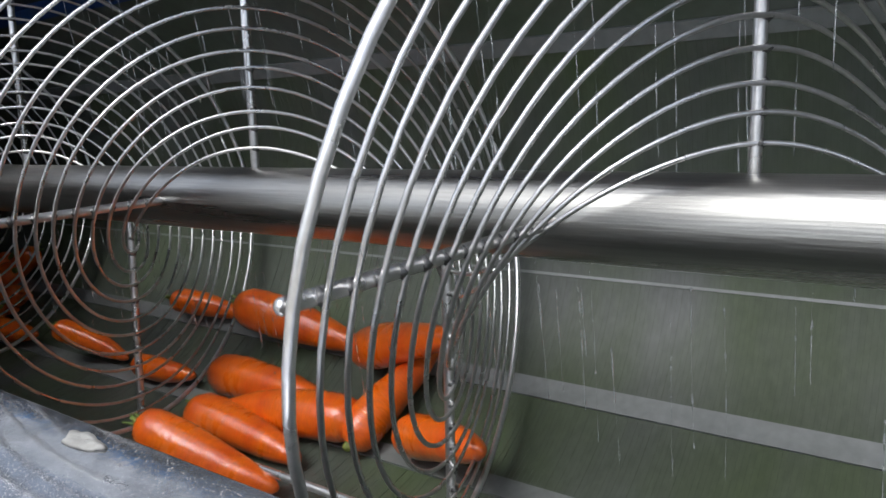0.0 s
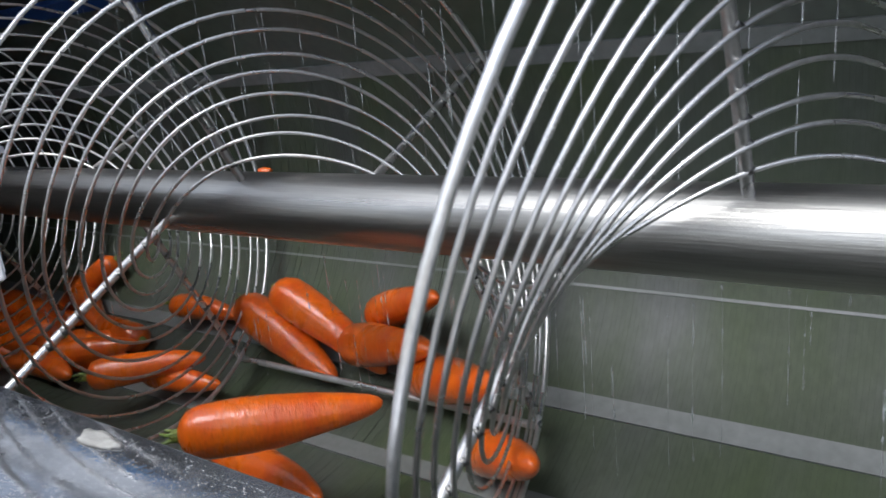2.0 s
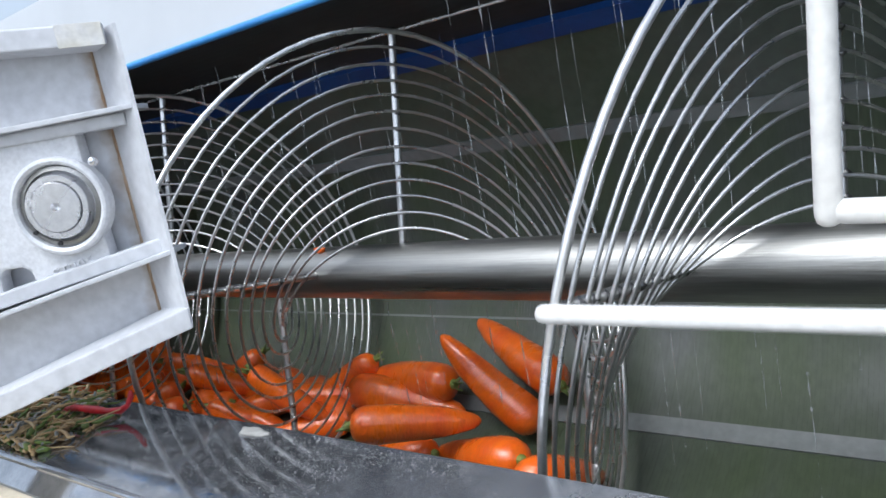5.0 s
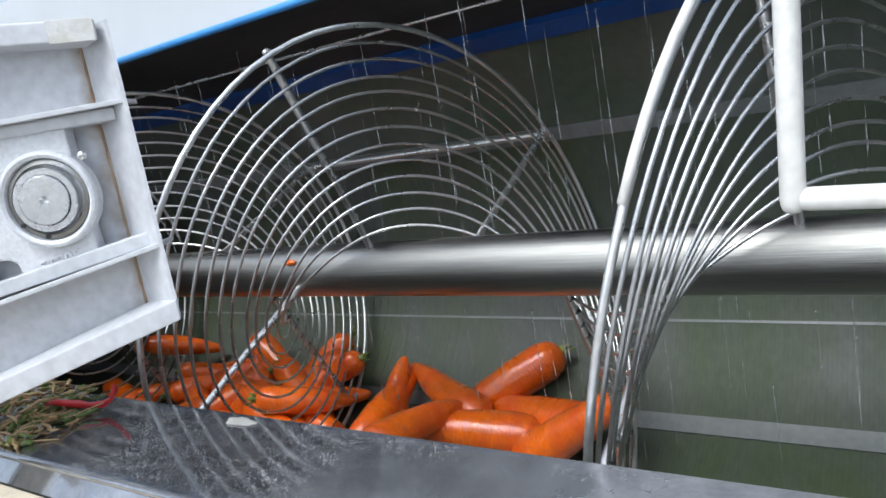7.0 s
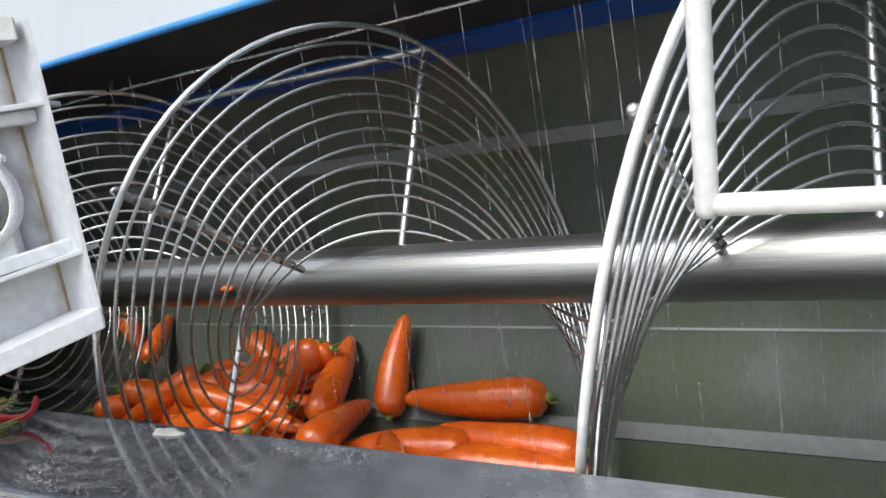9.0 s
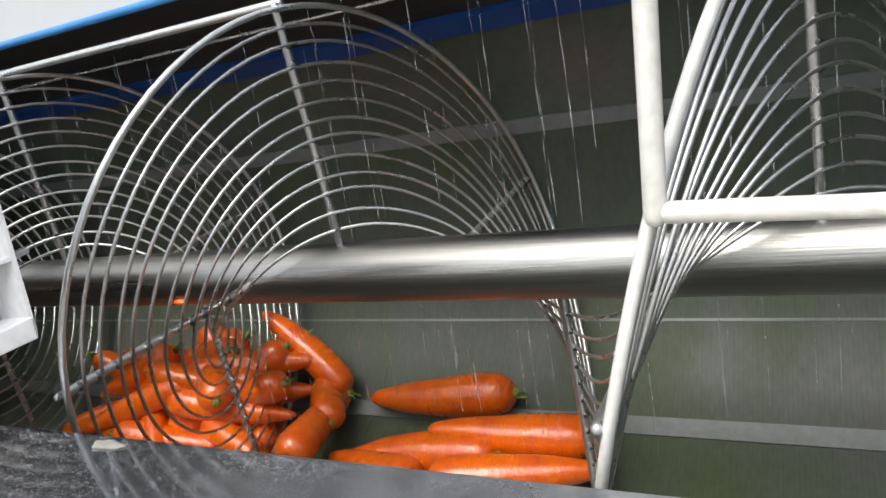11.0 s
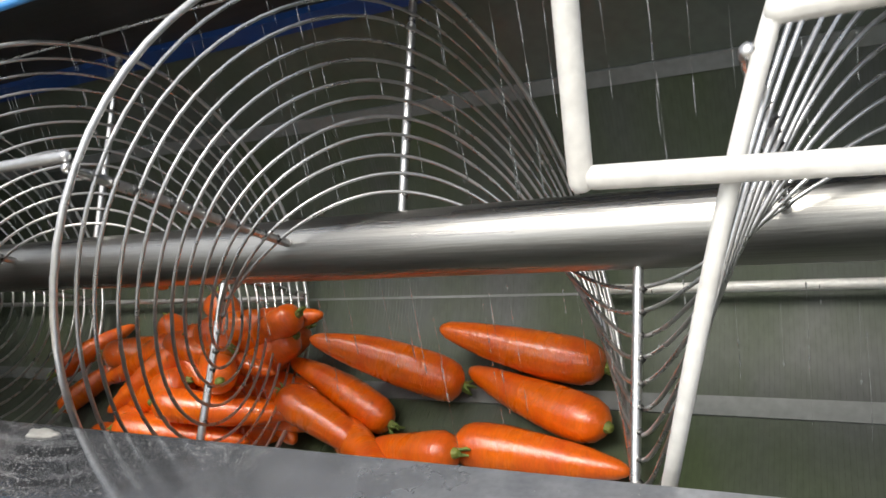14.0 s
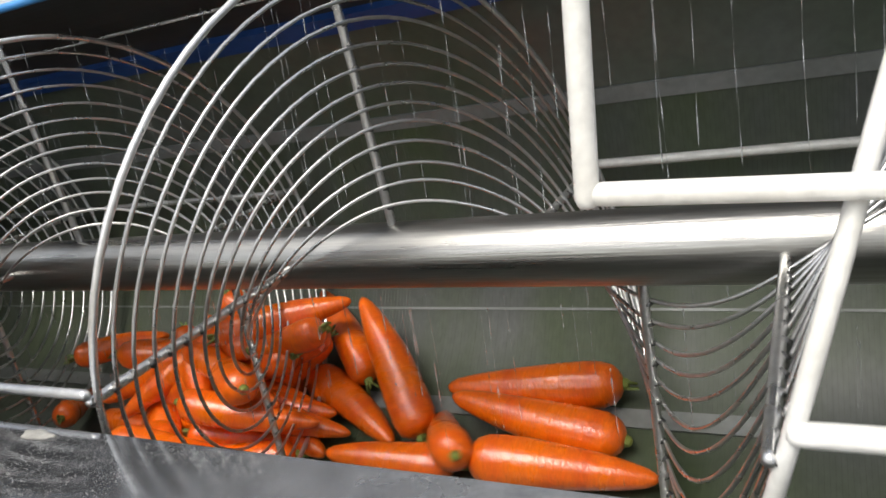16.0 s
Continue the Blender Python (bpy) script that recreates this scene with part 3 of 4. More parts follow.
tumbling_carrot(0.235, 0.0255, 0.02, [
    (0, -0.130, 0.147, -0.229, 0.913, -0.245, 0.325), (0.5, -0.090, 0.146, -0.221, 0.864, -0.367, 0.345),
    (1, -0.100, 0.163, -0.214, 0.883, -0.393, 0.258), (1.5, -0.342, 0.202, -0.230, 0.971, 0.236, -0.026),
    (2, -0.284, 0.179, -0.233, 0.909, -0.089, -0.406), (2.5, -0.218, 0.204, -0.204, -0.725, 0.636, 0.264),
    (3, -0.192, 0.141, -0.202, -0.648, -0.694, -0.315), (3.5, -0.096, 0.128, -0.218, 0.786, -0.441, 0.433),
    (4, 0.190, 0.005, -0.257, -0.112, 0.878, -0.466), (4.5, 0.171, 0.015, -0.261, 0.716, -0.564, 0.412),
    (5, -0.031, 0.049, -0.283, -0.891, 0.366, -0.269), (7.5, 0.069, 0.164, -0.263, -0.993, 0.084, 0.082),
    (8, 0.088, 0.128, -0.265, -0.976, -0.163, 0.143), (8.5, 0.109, 0.123, -0.273, -0.986, -0.123, 0.113),
    (9, 0.109, 0.138, -0.281, -0.998, 0.058, 0.036), (11.5, 0.200, 0.129, -0.266, -0.978, -0.178, 0.110),
    (12, 0.196, 0.132, -0.262, -0.979, -0.075, 0.188), (12.5, 0.201, 0.154, -0.256, -0.985, 0.003, 0.171),
    (13, 0.222, 0.148, -0.269, -0.993, 0.042, 0.113), (13.5, 0.230, 0.149, -0.276, -0.994, 0.096, 0.043),
    (14, 0.250, 0.166, -0.263, -0.922, 0.364, 0.128), (14.5, 0.236, 0.169, -0.260, -0.935, 0.350, 0.057),
    (15, 0.235, 0.144, -0.257, -0.871, 0.490, -0.042), (15.5, 0.261, 0.167, -0.261, -0.951, 0.302, 0.063),
    (16, 0.269, 0.144, -0.261, -0.982, 0.025, 0.185),
])
tumbling_carrot(0.225, 0.0255, 0.01, [
    (0, -0.349, 0.087, -0.298, 0.999, -0.022, 0.043), (0.5, -0.331, 0.141, -0.277, 0.971, 0.233, -0.052),
    (1, -0.313, 0.139, -0.264, 0.935, 0.339, -0.103), (1.5, -0.164, 0.117, -0.248, 0.862, 0.418, -0.287),
    (2, -0.153, 0.150, -0.229, 0.910, -0.332, 0.248), (2.5, -0.115, 0.187, -0.211, -0.852, 0.507, -0.129),
    (3, -0.043, 0.189, -0.173, -0.727, 0.459, -0.511), (3.5, 0.007, 0.099, -0.250, -0.247, 0.966, -0.073),
    (4, 0.017, 0.143, -0.247, -0.292, 0.928, 0.229), (4.5, 0.068, 0.034, -0.256, -0.214, 0.889, -0.405),
    (5, -0.058, 0.233, -0.199, -0.869, 0.410, 0.276), (7.5, 0.185, 0.045, -0.264, 0.809, -0.463, 0.363),
    (8, 0.146, 0.074, -0.285, 0.959, -0.236, 0.160), (8.5, 0.139, 0.086, -0.294, 0.990, -0.120, 0.075),
    (9, 0.141, 0.092, -0.298, 0.999, 0.012, 0.036), (11.5, 0.232, 0.058, -0.292, 0.947, 0.321, 0.000),
    (12, 0.236, 0.078, -0.303, 1.000, 0.001, 0.013), (12.5, 0.245, 0.066, -0.299, 0.994, 0.051, 0.099),
    (13, 0.281, 0.060, -0.287, 0.932, -0.337, 0.136), (13.5, 0.284, 0.069, -0.294, 0.970, -0.231, 0.081),
    (14, 0.280, 0.083, -0.302, 0.997, -0.029, -0.068), (14.5, 0.293, 0.085, -0.303, 0.994, -0.056, -0.096),
    (15, 0.293, 0.079, -0.305, 0.997, -0.051, -0.057), (15.5, 0.334, 0.089, -0.302, 0.992, -0.121, -0.033),
    (16, 0.321, 0.075, -0.289, 0.983, 0.149, -0.107),
])
tumbling_carrot(0.235, 0.027, -0.02, [
    (0, -0.263, 0.049, -0.307, -0.991, -0.110, -0.073), (0.5, -0.291, 0.123, -0.287, -1.000, 0.017, 0.000),
    (1, -0.228, 0.093, -0.285, -0.970, 0.099, -0.224), (1.5, -0.164, 0.153, -0.274, -0.981, -0.098, -0.170),
    (2, -0.024, 0.115, -0.234, 0.834, -0.461, 0.304), (2.5, -0.285, 0.119, -0.273, 0.968, 0.120, 0.219),
    (3, -0.123, 0.140, -0.231, -0.818, 0.515, -0.255), (3.5, -0.204, 0.181, -0.238, -0.973, 0.120, -0.196),
    (4, -0.194, 0.194, -0.239, -0.988, 0.102, -0.118), (4.5, -0.206, 0.186, -0.247, -0.989, 0.061, -0.132),
    (5, -0.259, 0.182, -0.246, -0.984, 0.147, -0.098), (7.5, -0.002, 0.068, -0.283, -0.926, -0.359, 0.120),
    (8, -0.039, 0.089, -0.297, -0.989, 0.051, -0.137), (8.5, -0.074, 0.099, -0.296, -0.992, -0.036, -0.125),
    (9, -0.051, 0.093, -0.293, -0.988, -0.144, -0.062), (11.5, 0.066, 0.095, -0.297, -0.994, -0.083, -0.065),
    (12, 0.032, 0.082, -0.288, -0.961, 0.210, -0.181), (12.5, 0.085, 0.112, -0.253, -0.746, 0.651, -0.140),
    (13, 0.006, 0.149, -0.248, -0.925, 0.165, 0.342), (13.5, 0.008, 0.137, -0.239, -0.910, 0.043, 0.411),
    (14, 0.036, 0.155, -0.215, -0.903, -0.198, 0.380), (14.5, 0.042, 0.163, -0.216, -0.830, 0.148, 0.537),
    (15, 0.060, 0.176, -0.194, -0.668, 0.239, 0.705), (15.5, 0.109, 0.173, -0.233, -0.767, 0.419, 0.486),
    (16, 0.041, 0.176, -0.211, -0.561, 0.453, 0.693),
])
tumbling_carrot(0.21, 0.0245, 0.03, [
    (0, -0.293, -0.004, -0.316, 0.993, -0.028, -0.111), (0.5, -0.294, 0.068, -0.299, 0.978, -0.018, -0.207),
    (1, -0.298, 0.070, -0.296, 0.969, 0.155, -0.192), (1.5, -0.295, 0.104, -0.292, 0.982, 0.021, -0.189),
    (2, -0.176, -0.059, -0.305, 0.973, -0.206, 0.107), (2.5, -0.093, 0.065, -0.279, 0.341, 0.867, 0.363),
    (3, -0.066, 0.073, -0.259, 0.560, 0.757, 0.336), (3.5, -0.129, 0.134, -0.273, 0.443, 0.852, 0.278),
    (4, -0.052, 0.100, -0.254, -0.249, 0.967, -0.053), (4.5, -0.009, 0.169, -0.235, -0.291, 0.893, 0.343),
    (5, -0.064, 0.155, -0.216, -0.777, 0.076, 0.624), (7.5, -0.107, 0.164, -0.248, -0.783, 0.609, 0.125),
    (8, -0.116, 0.131, -0.248, -0.036, 0.991, 0.125), (8.5, -0.156, 0.111, -0.250, 0.009, 1.000, 0.015),
    (9, -0.147, 0.090, -0.255, -0.190, 0.974, -0.127), (11.5, -0.072, 0.110, -0.262, -0.033, 0.995, 0.092),
    (12, 0.031, 0.005, -0.162, 0.611, 0.759, 0.224), (12.5, -0.035, 0.189, -0.237, 0.354, 0.797, 0.489),
    (13, -0.090, 0.068, -0.303, 0.817, -0.563, -0.122), (13.5, -0.087, 0.065, -0.308, 0.857, -0.500, -0.125),
    (14, -0.027, 0.080, -0.286, 0.904, -0.215, -0.370), (14.5, -0.004, 0.089, -0.272, 0.853, -0.207, -0.480),
    (15, -0.038, 0.151, -0.259, 0.927, -0.112, -0.358), (15.5, -0.050, 0.129, -0.275, 0.699, -0.553, -0.454),
    (16, -0.026, 0.154, -0.274, 0.865, -0.425, -0.267),
])
tumbling_carrot(0.205, 0.0235, -0.03, [
    (0, -0.260, -0.081, -0.293, 0.934, 0.188, -0.303), (0.5, -0.224, -0.052, -0.300, 0.940, 0.190, -0.283),
    (1, -0.249, -0.049, -0.301, 0.959, 0.133, -0.252), (1.5, -0.232, -0.058, -0.301, 0.961, 0.126, -0.248),
    (2, -0.098, -0.086, -0.200, 0.664, 0.746, -0.049), (2.5, -0.189, 0.022, -0.259, 0.601, 0.792, 0.109),
    (3, -0.018, 0.139, -0.272, 0.217, 0.880, 0.422), (3.5, 0.086, 0.049, -0.276, -0.399, 0.886, -0.237),
    (4, 0.106, 0.063, -0.265, -0.286, 0.916, -0.280), (4.5, 0.110, 0.103, -0.263, -0.318, 0.948, -0.011),
    (5, 0.128, 0.015, -0.270, -0.027, 0.891, -0.453), (7.5, -0.240, 0.133, -0.250, -0.058, 0.776, 0.629),
    (8, -0.194, 0.120, -0.198, 0.038, 0.528, 0.848), (8.5, -0.274, 0.230, -0.201, -0.089, 0.720, 0.688),
    (9, -0.228, 0.184, -0.219, -0.259, 0.902, 0.347), (11.5, -0.160, 0.199, -0.183, -0.784, -0.011, 0.621),
    (12, -0.036, 0.068, -0.252, 0.668, 0.717, 0.196), (12.5, 0.004, 0.131, -0.253, 0.234, 0.765, 0.601),
    (13, 0.016, 0.061, -0.298, 0.765, -0.641, -0.057), (13.5, -0.041, 0.101, -0.284, -0.940, 0.226, 0.256),
    (14, -0.049, 0.142, -0.258, -0.911, 0.174, 0.374), (14.5, -0.012, 0.147, -0.267, -0.831, 0.441, 0.340),
    (15, -0.065, 0.205, -0.207, -0.844, 0.187, 0.503), (15.5, -0.075, 0.233, -0.193, -0.736, 0.363, 0.571),
    (16, -0.082, 0.244, -0.194, -0.681, 0.526, 0.509),
])
tumbling_carrot(0.175, 0.0225, 0.04, [
    (0, -0.126, 0.116, -0.285, 0.196, 0.908, 0.371), (0.5, -0.098, 0.106, -0.279, 0.298, 0.951, 0.079),
    (1, -0.117, 0.134, -0.277, 0.859, 0.407, 0.311), (1.5, -0.103, 0.182, -0.221, 0.915, -0.211, 0.344),
    (2, -0.160, 0.205, -0.196, 0.882, -0.291, 0.369), (2.5, -0.290, 0.202, -0.197, -0.514, 0.849, 0.124),
    (3, -0.226, 0.015, -0.298, 0.864, -0.309, -0.398), (3.5, -0.216, 0.005, -0.308, 0.962, 0.133, -0.240),
    (4, -0.238, 0.073, -0.308, 0.994, 0.094, 0.062), (4.5, -0.007, -0.067, -0.228, -0.812, -0.482, 0.329),
    (5, -0.197, 0.059, -0.308, -0.982, 0.079, -0.170), (7.5, -0.182, 0.137, -0.241, 0.063, 0.654, 0.754),
    (8, -0.121, 0.103, -0.201, 0.224, 0.614, 0.756), (8.5, -0.161, 0.213, -0.193, 0.537, 0.623, 0.569),
    (9, -0.117, 0.220, -0.208, -0.057, 0.631, 0.773), (11.5, -0.145, 0.171, -0.241, -0.511, 0.838, 0.190),
    (12, -0.162, 0.222, -0.184, -0.468, 0.815, 0.341), (12.5, -0.136, 0.142, -0.271, -0.313, 0.859, 0.405),
    (13, 0.083, 0.072, -0.300, 0.852, -0.516, -0.089), (13.5, 0.031, 0.041, -0.311, 0.883, -0.468, -0.046),
    (14, 0.033, 0.056, -0.306, 0.796, -0.601, -0.066), (14.5, -0.026, 0.067, -0.301, 0.916, -0.264, -0.304),
    (15, -0.029, 0.088, -0.303, 0.880, -0.396, -0.263), (15.5, 0.078, 0.102, -0.281, 0.781, -0.368, -0.505),
    (16, 0.167, 0.098, -0.269, -0.505, 0.847, -0.164),
])
tumbling_carrot(0.18, 0.0235, 0.02, [
    (0, -0.005, 0.044, -0.283, 0.879, -0.364, 0.308), (0.5, -0.006, 0.047, -0.286, 0.885, -0.382, 0.265),
    (1, -0.018, 0.070, -0.290, 0.948, -0.271, 0.166), (1.5, 0.027, 0.085, -0.269, 0.810, -0.527, 0.258),
    (2, 0.082, 0.040, -0.272, 0.709, -0.569, 0.417), (2.5, -0.009, 0.075, -0.285, -0.410, 0.909, -0.079),
    (3, -0.233, 0.087, -0.302, -0.957, 0.274, -0.095), (3.5, -0.293, 0.125, -0.291, -0.892, -0.393, -0.223),
    (4, -0.272, 0.104, -0.289, -0.946, -0.321, 0.031), (4.5, -0.066, -0.020, -0.217, -0.765, -0.597, 0.242),
    (5, -0.084, -0.001, -0.217, 0.731, 0.658, -0.182), (11.5, -0.002, 0.068, -0.307, -0.998, 0.023, -0.065),
    (12, -0.013, 0.060, -0.306, -0.986, -0.162, -0.026), (12.5, 0.048, 0.083, -0.283, -0.601, 0.787, -0.136),
    (13, 0.142, 0.046, -0.289, -0.858, 0.380, -0.344), (13.5, 0.091, 0.070, -0.304, -0.979, 0.049, -0.200),
    (14, 0.096, 0.070, -0.302, -0.963, 0.210, -0.172), (14.5, 0.142, 0.052, -0.292, -0.958, -0.206, 0.199),
    (15, 0.094, 0.064, -0.283, -0.943, 0.031, 0.333), (15.5, 0.197, 0.051, -0.285, -0.827, 0.431, -0.361),
    (16, 0.085, 0.067, -0.298, -0.982, -0.161, 0.103),
])
tumbling_carrot(0.17, 0.021, 0.03, [
    (0, -0.600, -0.300, 0.700, 0.600, 0.200, -0.770), (1.2, -0.420, -0.270, 0.320, 0.470, 0.060, -0.880),
    (1.5, -0.130, -0.262, 0.112, 0.330, 0.130, -0.930), (1.6, -0.053, -0.283, 0.004, 0.368, 0.000, -0.930),
    (1.7, 0.002, -0.241, -0.076, 0.603, 0.173, -0.779), (2, -0.520, 0.030, -0.270, 0.741, 0.672, 0.021),
    (3, -0.695, 0.054, -0.302, 0.956, 0.107, -0.274), (3.5, -0.587, 0.094, -0.246, 0.624, 0.770, -0.135),
    (4, -0.737, 0.093, -0.291, 0.876, 0.458, -0.154), (4.5, -0.738, 0.135, -0.252, 0.658, 0.738, -0.150),
    (5, -0.665, 0.109, -0.255, 0.726, 0.527, -0.442), (7.5, -0.650, 0.142, -0.258, 0.611, 0.789, 0.072),
    (8, -0.695, 0.175, -0.248, 0.780, 0.619, 0.094), (8.5, -0.579, 0.101, -0.234, 0.667, 0.700, -0.253),
    (9, -0.527, 0.081, -0.234, 0.674, 0.624, -0.395), (11.5, -0.308, 0.123, -0.264, 0.377, -0.600, -0.705),
    (12, -0.419, 0.137, -0.270, 0.549, -0.689, -0.472), (12.5, -0.374, 0.109, -0.296, 0.536, -0.781, -0.319),
    (13, -0.265, 0.172, -0.244, 0.884, 0.016, -0.467), (13.5, -0.395, 0.178, -0.240, 0.873, 0.473, -0.121),
    (14, -0.321, 0.155, -0.242, 0.723, 0.687, -0.068), (14.5, -0.262, 0.070, -0.237, 0.739, 0.463, -0.490),
    (15, -0.266, 0.134, -0.250, 0.806, 0.454, -0.380), (15.5, -0.228, 0.036, -0.250, 0.705, 0.691, -0.162),
    (16, -0.180, 0.078, -0.300, 0.958, 0.253, -0.132),
])
tumbling_carrot(0.165, 0.021, -0.03, [
    (0, -1.050, 0.060, -0.305, 0.97, 0.10, -0.02), (1.5, -0.900, 0.070, -0.304, 0.95, 0.20, -0.02),
    (3, -0.514, 0.081, -0.273, 0.311, 0.862, 0.401), (3.5, -0.502, 0.139, -0.267, 0.718, 0.668, 0.197),
    (4, -0.475, 0.083, -0.228, 0.597, 0.802, 0.010), (4.5, -0.513, 0.077, -0.246, 0.489, 0.841, 0.233),
    (5, -0.429, 0.068, -0.239, 0.657, 0.380, -0.651), (7.5, -0.336, 0.078, -0.240, 0.673, 0.739, 0.028),
    (8, -0.402, 0.196, -0.234, 0.861, 0.267, 0.432), (8.5, -0.366, 0.194, -0.235, -0.173, 0.751, 0.638),
    (9, -0.371, 0.192, -0.251, 0.985, 0.167, 0.052), (11.5, -0.235, 0.129, -0.273, -0.719, 0.615, 0.324),
    (12, -0.310, 0.135, -0.268, -0.404, 0.774, 0.486), (12.5, -0.258, 0.124, -0.261, -0.571, 0.696, 0.435),
    (13, -0.310, 0.140, -0.282, -0.993, -0.117, 0.002), (13.5, -0.325, 0.193, -0.245, -0.963, -0.242, -0.121),
    (14, -0.340, 0.203, -0.224, -0.964, -0.037, -0.264), (14.5, -0.286, 0.197, -0.236, -0.992, -0.079, -0.097),
    (15, -0.266, 0.189, -0.241, -0.972, 0.179, 0.155), (15.5, -0.249, 0.214, -0.236, -0.987, 0.007, -0.160),
    (16, -0.201, 0.142, -0.250, -0.820, -0.564, 0.100),
])
tumbling_carrot(0.15, 0.0185, 0.03, [
    (0, -0.771, 0.067, -0.294, 0.877, 0.285, -0.386), (0.5, -0.796, 0.090, -0.297, 0.941, 0.195, -0.275),
    (1, -0.798, 0.086, -0.296, 0.930, 0.229, -0.287), (1.5, -0.804, 0.084, -0.296, 0.932, 0.099, -0.350),
    (2, -0.752, 0.088, -0.304, 0.987, 0.050, -0.156), (2.5, -0.867, 0.153, -0.267, -0.620, 0.775, 0.117),
    (3, -0.770, 0.060, -0.315, 0.971, -0.114, -0.211), (3.5, -0.723, 0.024, -0.301, 0.992, -0.014, -0.126),
    (4, -0.832, 0.068, -0.302, 0.876, 0.438, -0.201), (5, -0.889, 0.095, -0.290, -0.627, 0.779, 0.004),
    (7.5, -0.797, 0.123, -0.290, 0.837, 0.547, -0.038), (9, -0.581, 0.056, -0.237, 0.580, 0.807, -0.114),
    (11.5, -0.602, 0.110, -0.285, 0.874, 0.338, 0.349), (13, -0.661, 0.164, -0.260, 0.150, 0.944, 0.293),
    (14.5, -0.569, 0.142, -0.278, 0.763, 0.535, 0.362), (16, -0.443, 0.119, -0.176, 0.644, 0.764, -0.022),
])
tumbling_carrot(0.145, 0.018, -0.02, [
    (0, -0.571, 0.074, -0.311, 0.998, 0.057, 0.015), (0.5, -0.552, 0.065, -0.297, 0.982, 0.172, -0.075),
    (1, -0.548, 0.075, -0.299, 0.984, 0.176, -0.041), (1.5, -0.551, 0.076, -0.307, 0.980, 0.164, -0.109),
    (2, -0.488, 0.063, -0.298, 0.980, 0.196, -0.040), (2.5, -0.489, 0.044, -0.266, 0.664, 0.604, -0.441),
    (3, -0.540, 0.048, -0.307, -0.514, 0.845, -0.147), (3.5, -0.588, 0.062, -0.238, 0.517, 0.855, 0.032),
    (4, -0.612, 0.172, -0.240, 0.662, 0.748, -0.044), (5, -0.561, 0.057, -0.291, 0.780, 0.449, -0.435),
    (7.5, -0.688, 0.176, -0.219, 0.650, 0.754, -0.100), (9, -0.741, 0.241, -0.181, -0.376, 0.830, 0.412),
    (11.5, -0.361, 0.119, -0.282, -0.032, 0.996, 0.079), (13, -0.339, 0.066, -0.302, 0.980, 0.194, 0.043),
    (14.5, -0.361, 0.078, -0.289, 0.949, 0.316, 0.009), (16, -0.392, 0.070, -0.288, 0.998, 0.007, -0.063),
])
tumbling_carrot(0.16, 0.019, 0.03, [
    (0, -0.598, 0.193, -0.254, 0.983, 0.132, -0.130), (0.5, -0.577, 0.186, -0.239, 0.988, 0.104, -0.115),
    (1, -0.564, 0.190, -0.236, 0.995, -0.054, -0.088), (1.5, -0.503, 0.172, -0.237, 1.000, -0.012, 0.006),
    (2, -0.578, 0.190, -0.247, 0.999, 0.035, -0.018), (2.5, -0.574, 0.186, -0.213, 0.793, 0.435, -0.427),
    (3, -0.732, 0.195, -0.248, 0.939, 0.331, 0.089), (3.5, -0.735, 0.169, -0.246, 0.873, 0.422, -0.245),
    (5, -0.817, 0.150, -0.247, 0.777, 0.538, -0.327), (7.5, -0.782, 0.190, -0.194, 0.646, 0.713, -0.274),
    (9, -0.846, 0.259, -0.190, 0.766, -0.347, -0.541), (11.5, -0.559, 0.159, -0.239, 0.813, 0.273, -0.515),
    (13, -0.678, 0.233, -0.206, 0.890, 0.446, 0.098), (16, -0.574, 0.103, -0.281, -0.544, 0.833, -0.099),
])


def heap(count, ahead, phi_low, phi_high, layers, seed):
    """Carrots that the spiral pushes along before its blade, growing to a heap as more arrive."""
    rg = random.Random(seed)
    for i in range(count):
        length, radius = rg.uniform(0.16, 0.225), rg.uniform(0.019, 0.0245)
        u = -0.03 - 0.30 * ((i * 0.618 + 0.13) % 1.0)
        layer = min(layers - 1, i * layers // count)
        phi = rg.uniform(phi_low, phi_high) + 7 * layer
        head = rg.uniform(-42, 42) + (180 if i % 2 else 0)
        arrive = rg.uniform(2.2, 5.0) + 1.3 * layer
        ob = carrot(length, radius, rg.uniform(-0.03, 0.04), 40 + i)
        if layer:
            u *= 0.8
        way = []
        for n in range(0, 17, 2):
            blade_x = X0 + ((PHI0 + TURN_RATE * n - 200) / 90 - ahead) * PITCH / 4
            back = 0.9 * max(0.0, (arrive - n) / 4.0)
            grown = min(1.0, max(0.2, (n - arrive + 2) / 6))
            ph = phi + 5 * math.sin(0.7 * n + i) - 7 * layer * (1 - grown)
            hd = head + 14 * math.sin(0.45 * n + 2 * i)
            lift = layer * 0.036 * grown
            c = polar(max(blade_x + u - back, -1.6 + 0.4 * ((i * 0.37) % 1.0)), DRUM_R - radius - 0.004 - lift, ph)
            tilt = rg.uniform(-4, 4) + (14 if layer else 0)
            m = Matrix.Translation((c[0], c[1], c[2] + AXIS)) @ Matrix.Rotation(radians(ph - 180), 4, "X") \
                @ Matrix.Rotation(radians(hd), 4, "Z") @ Matrix.Rotation(radians(tilt), 4, "Y")
            way.append((n, m))
        ob.matrix_basis = way[0][1]
        MOVES.append((ob, way))


heap(38, 4, 176, 212, 4, 23)


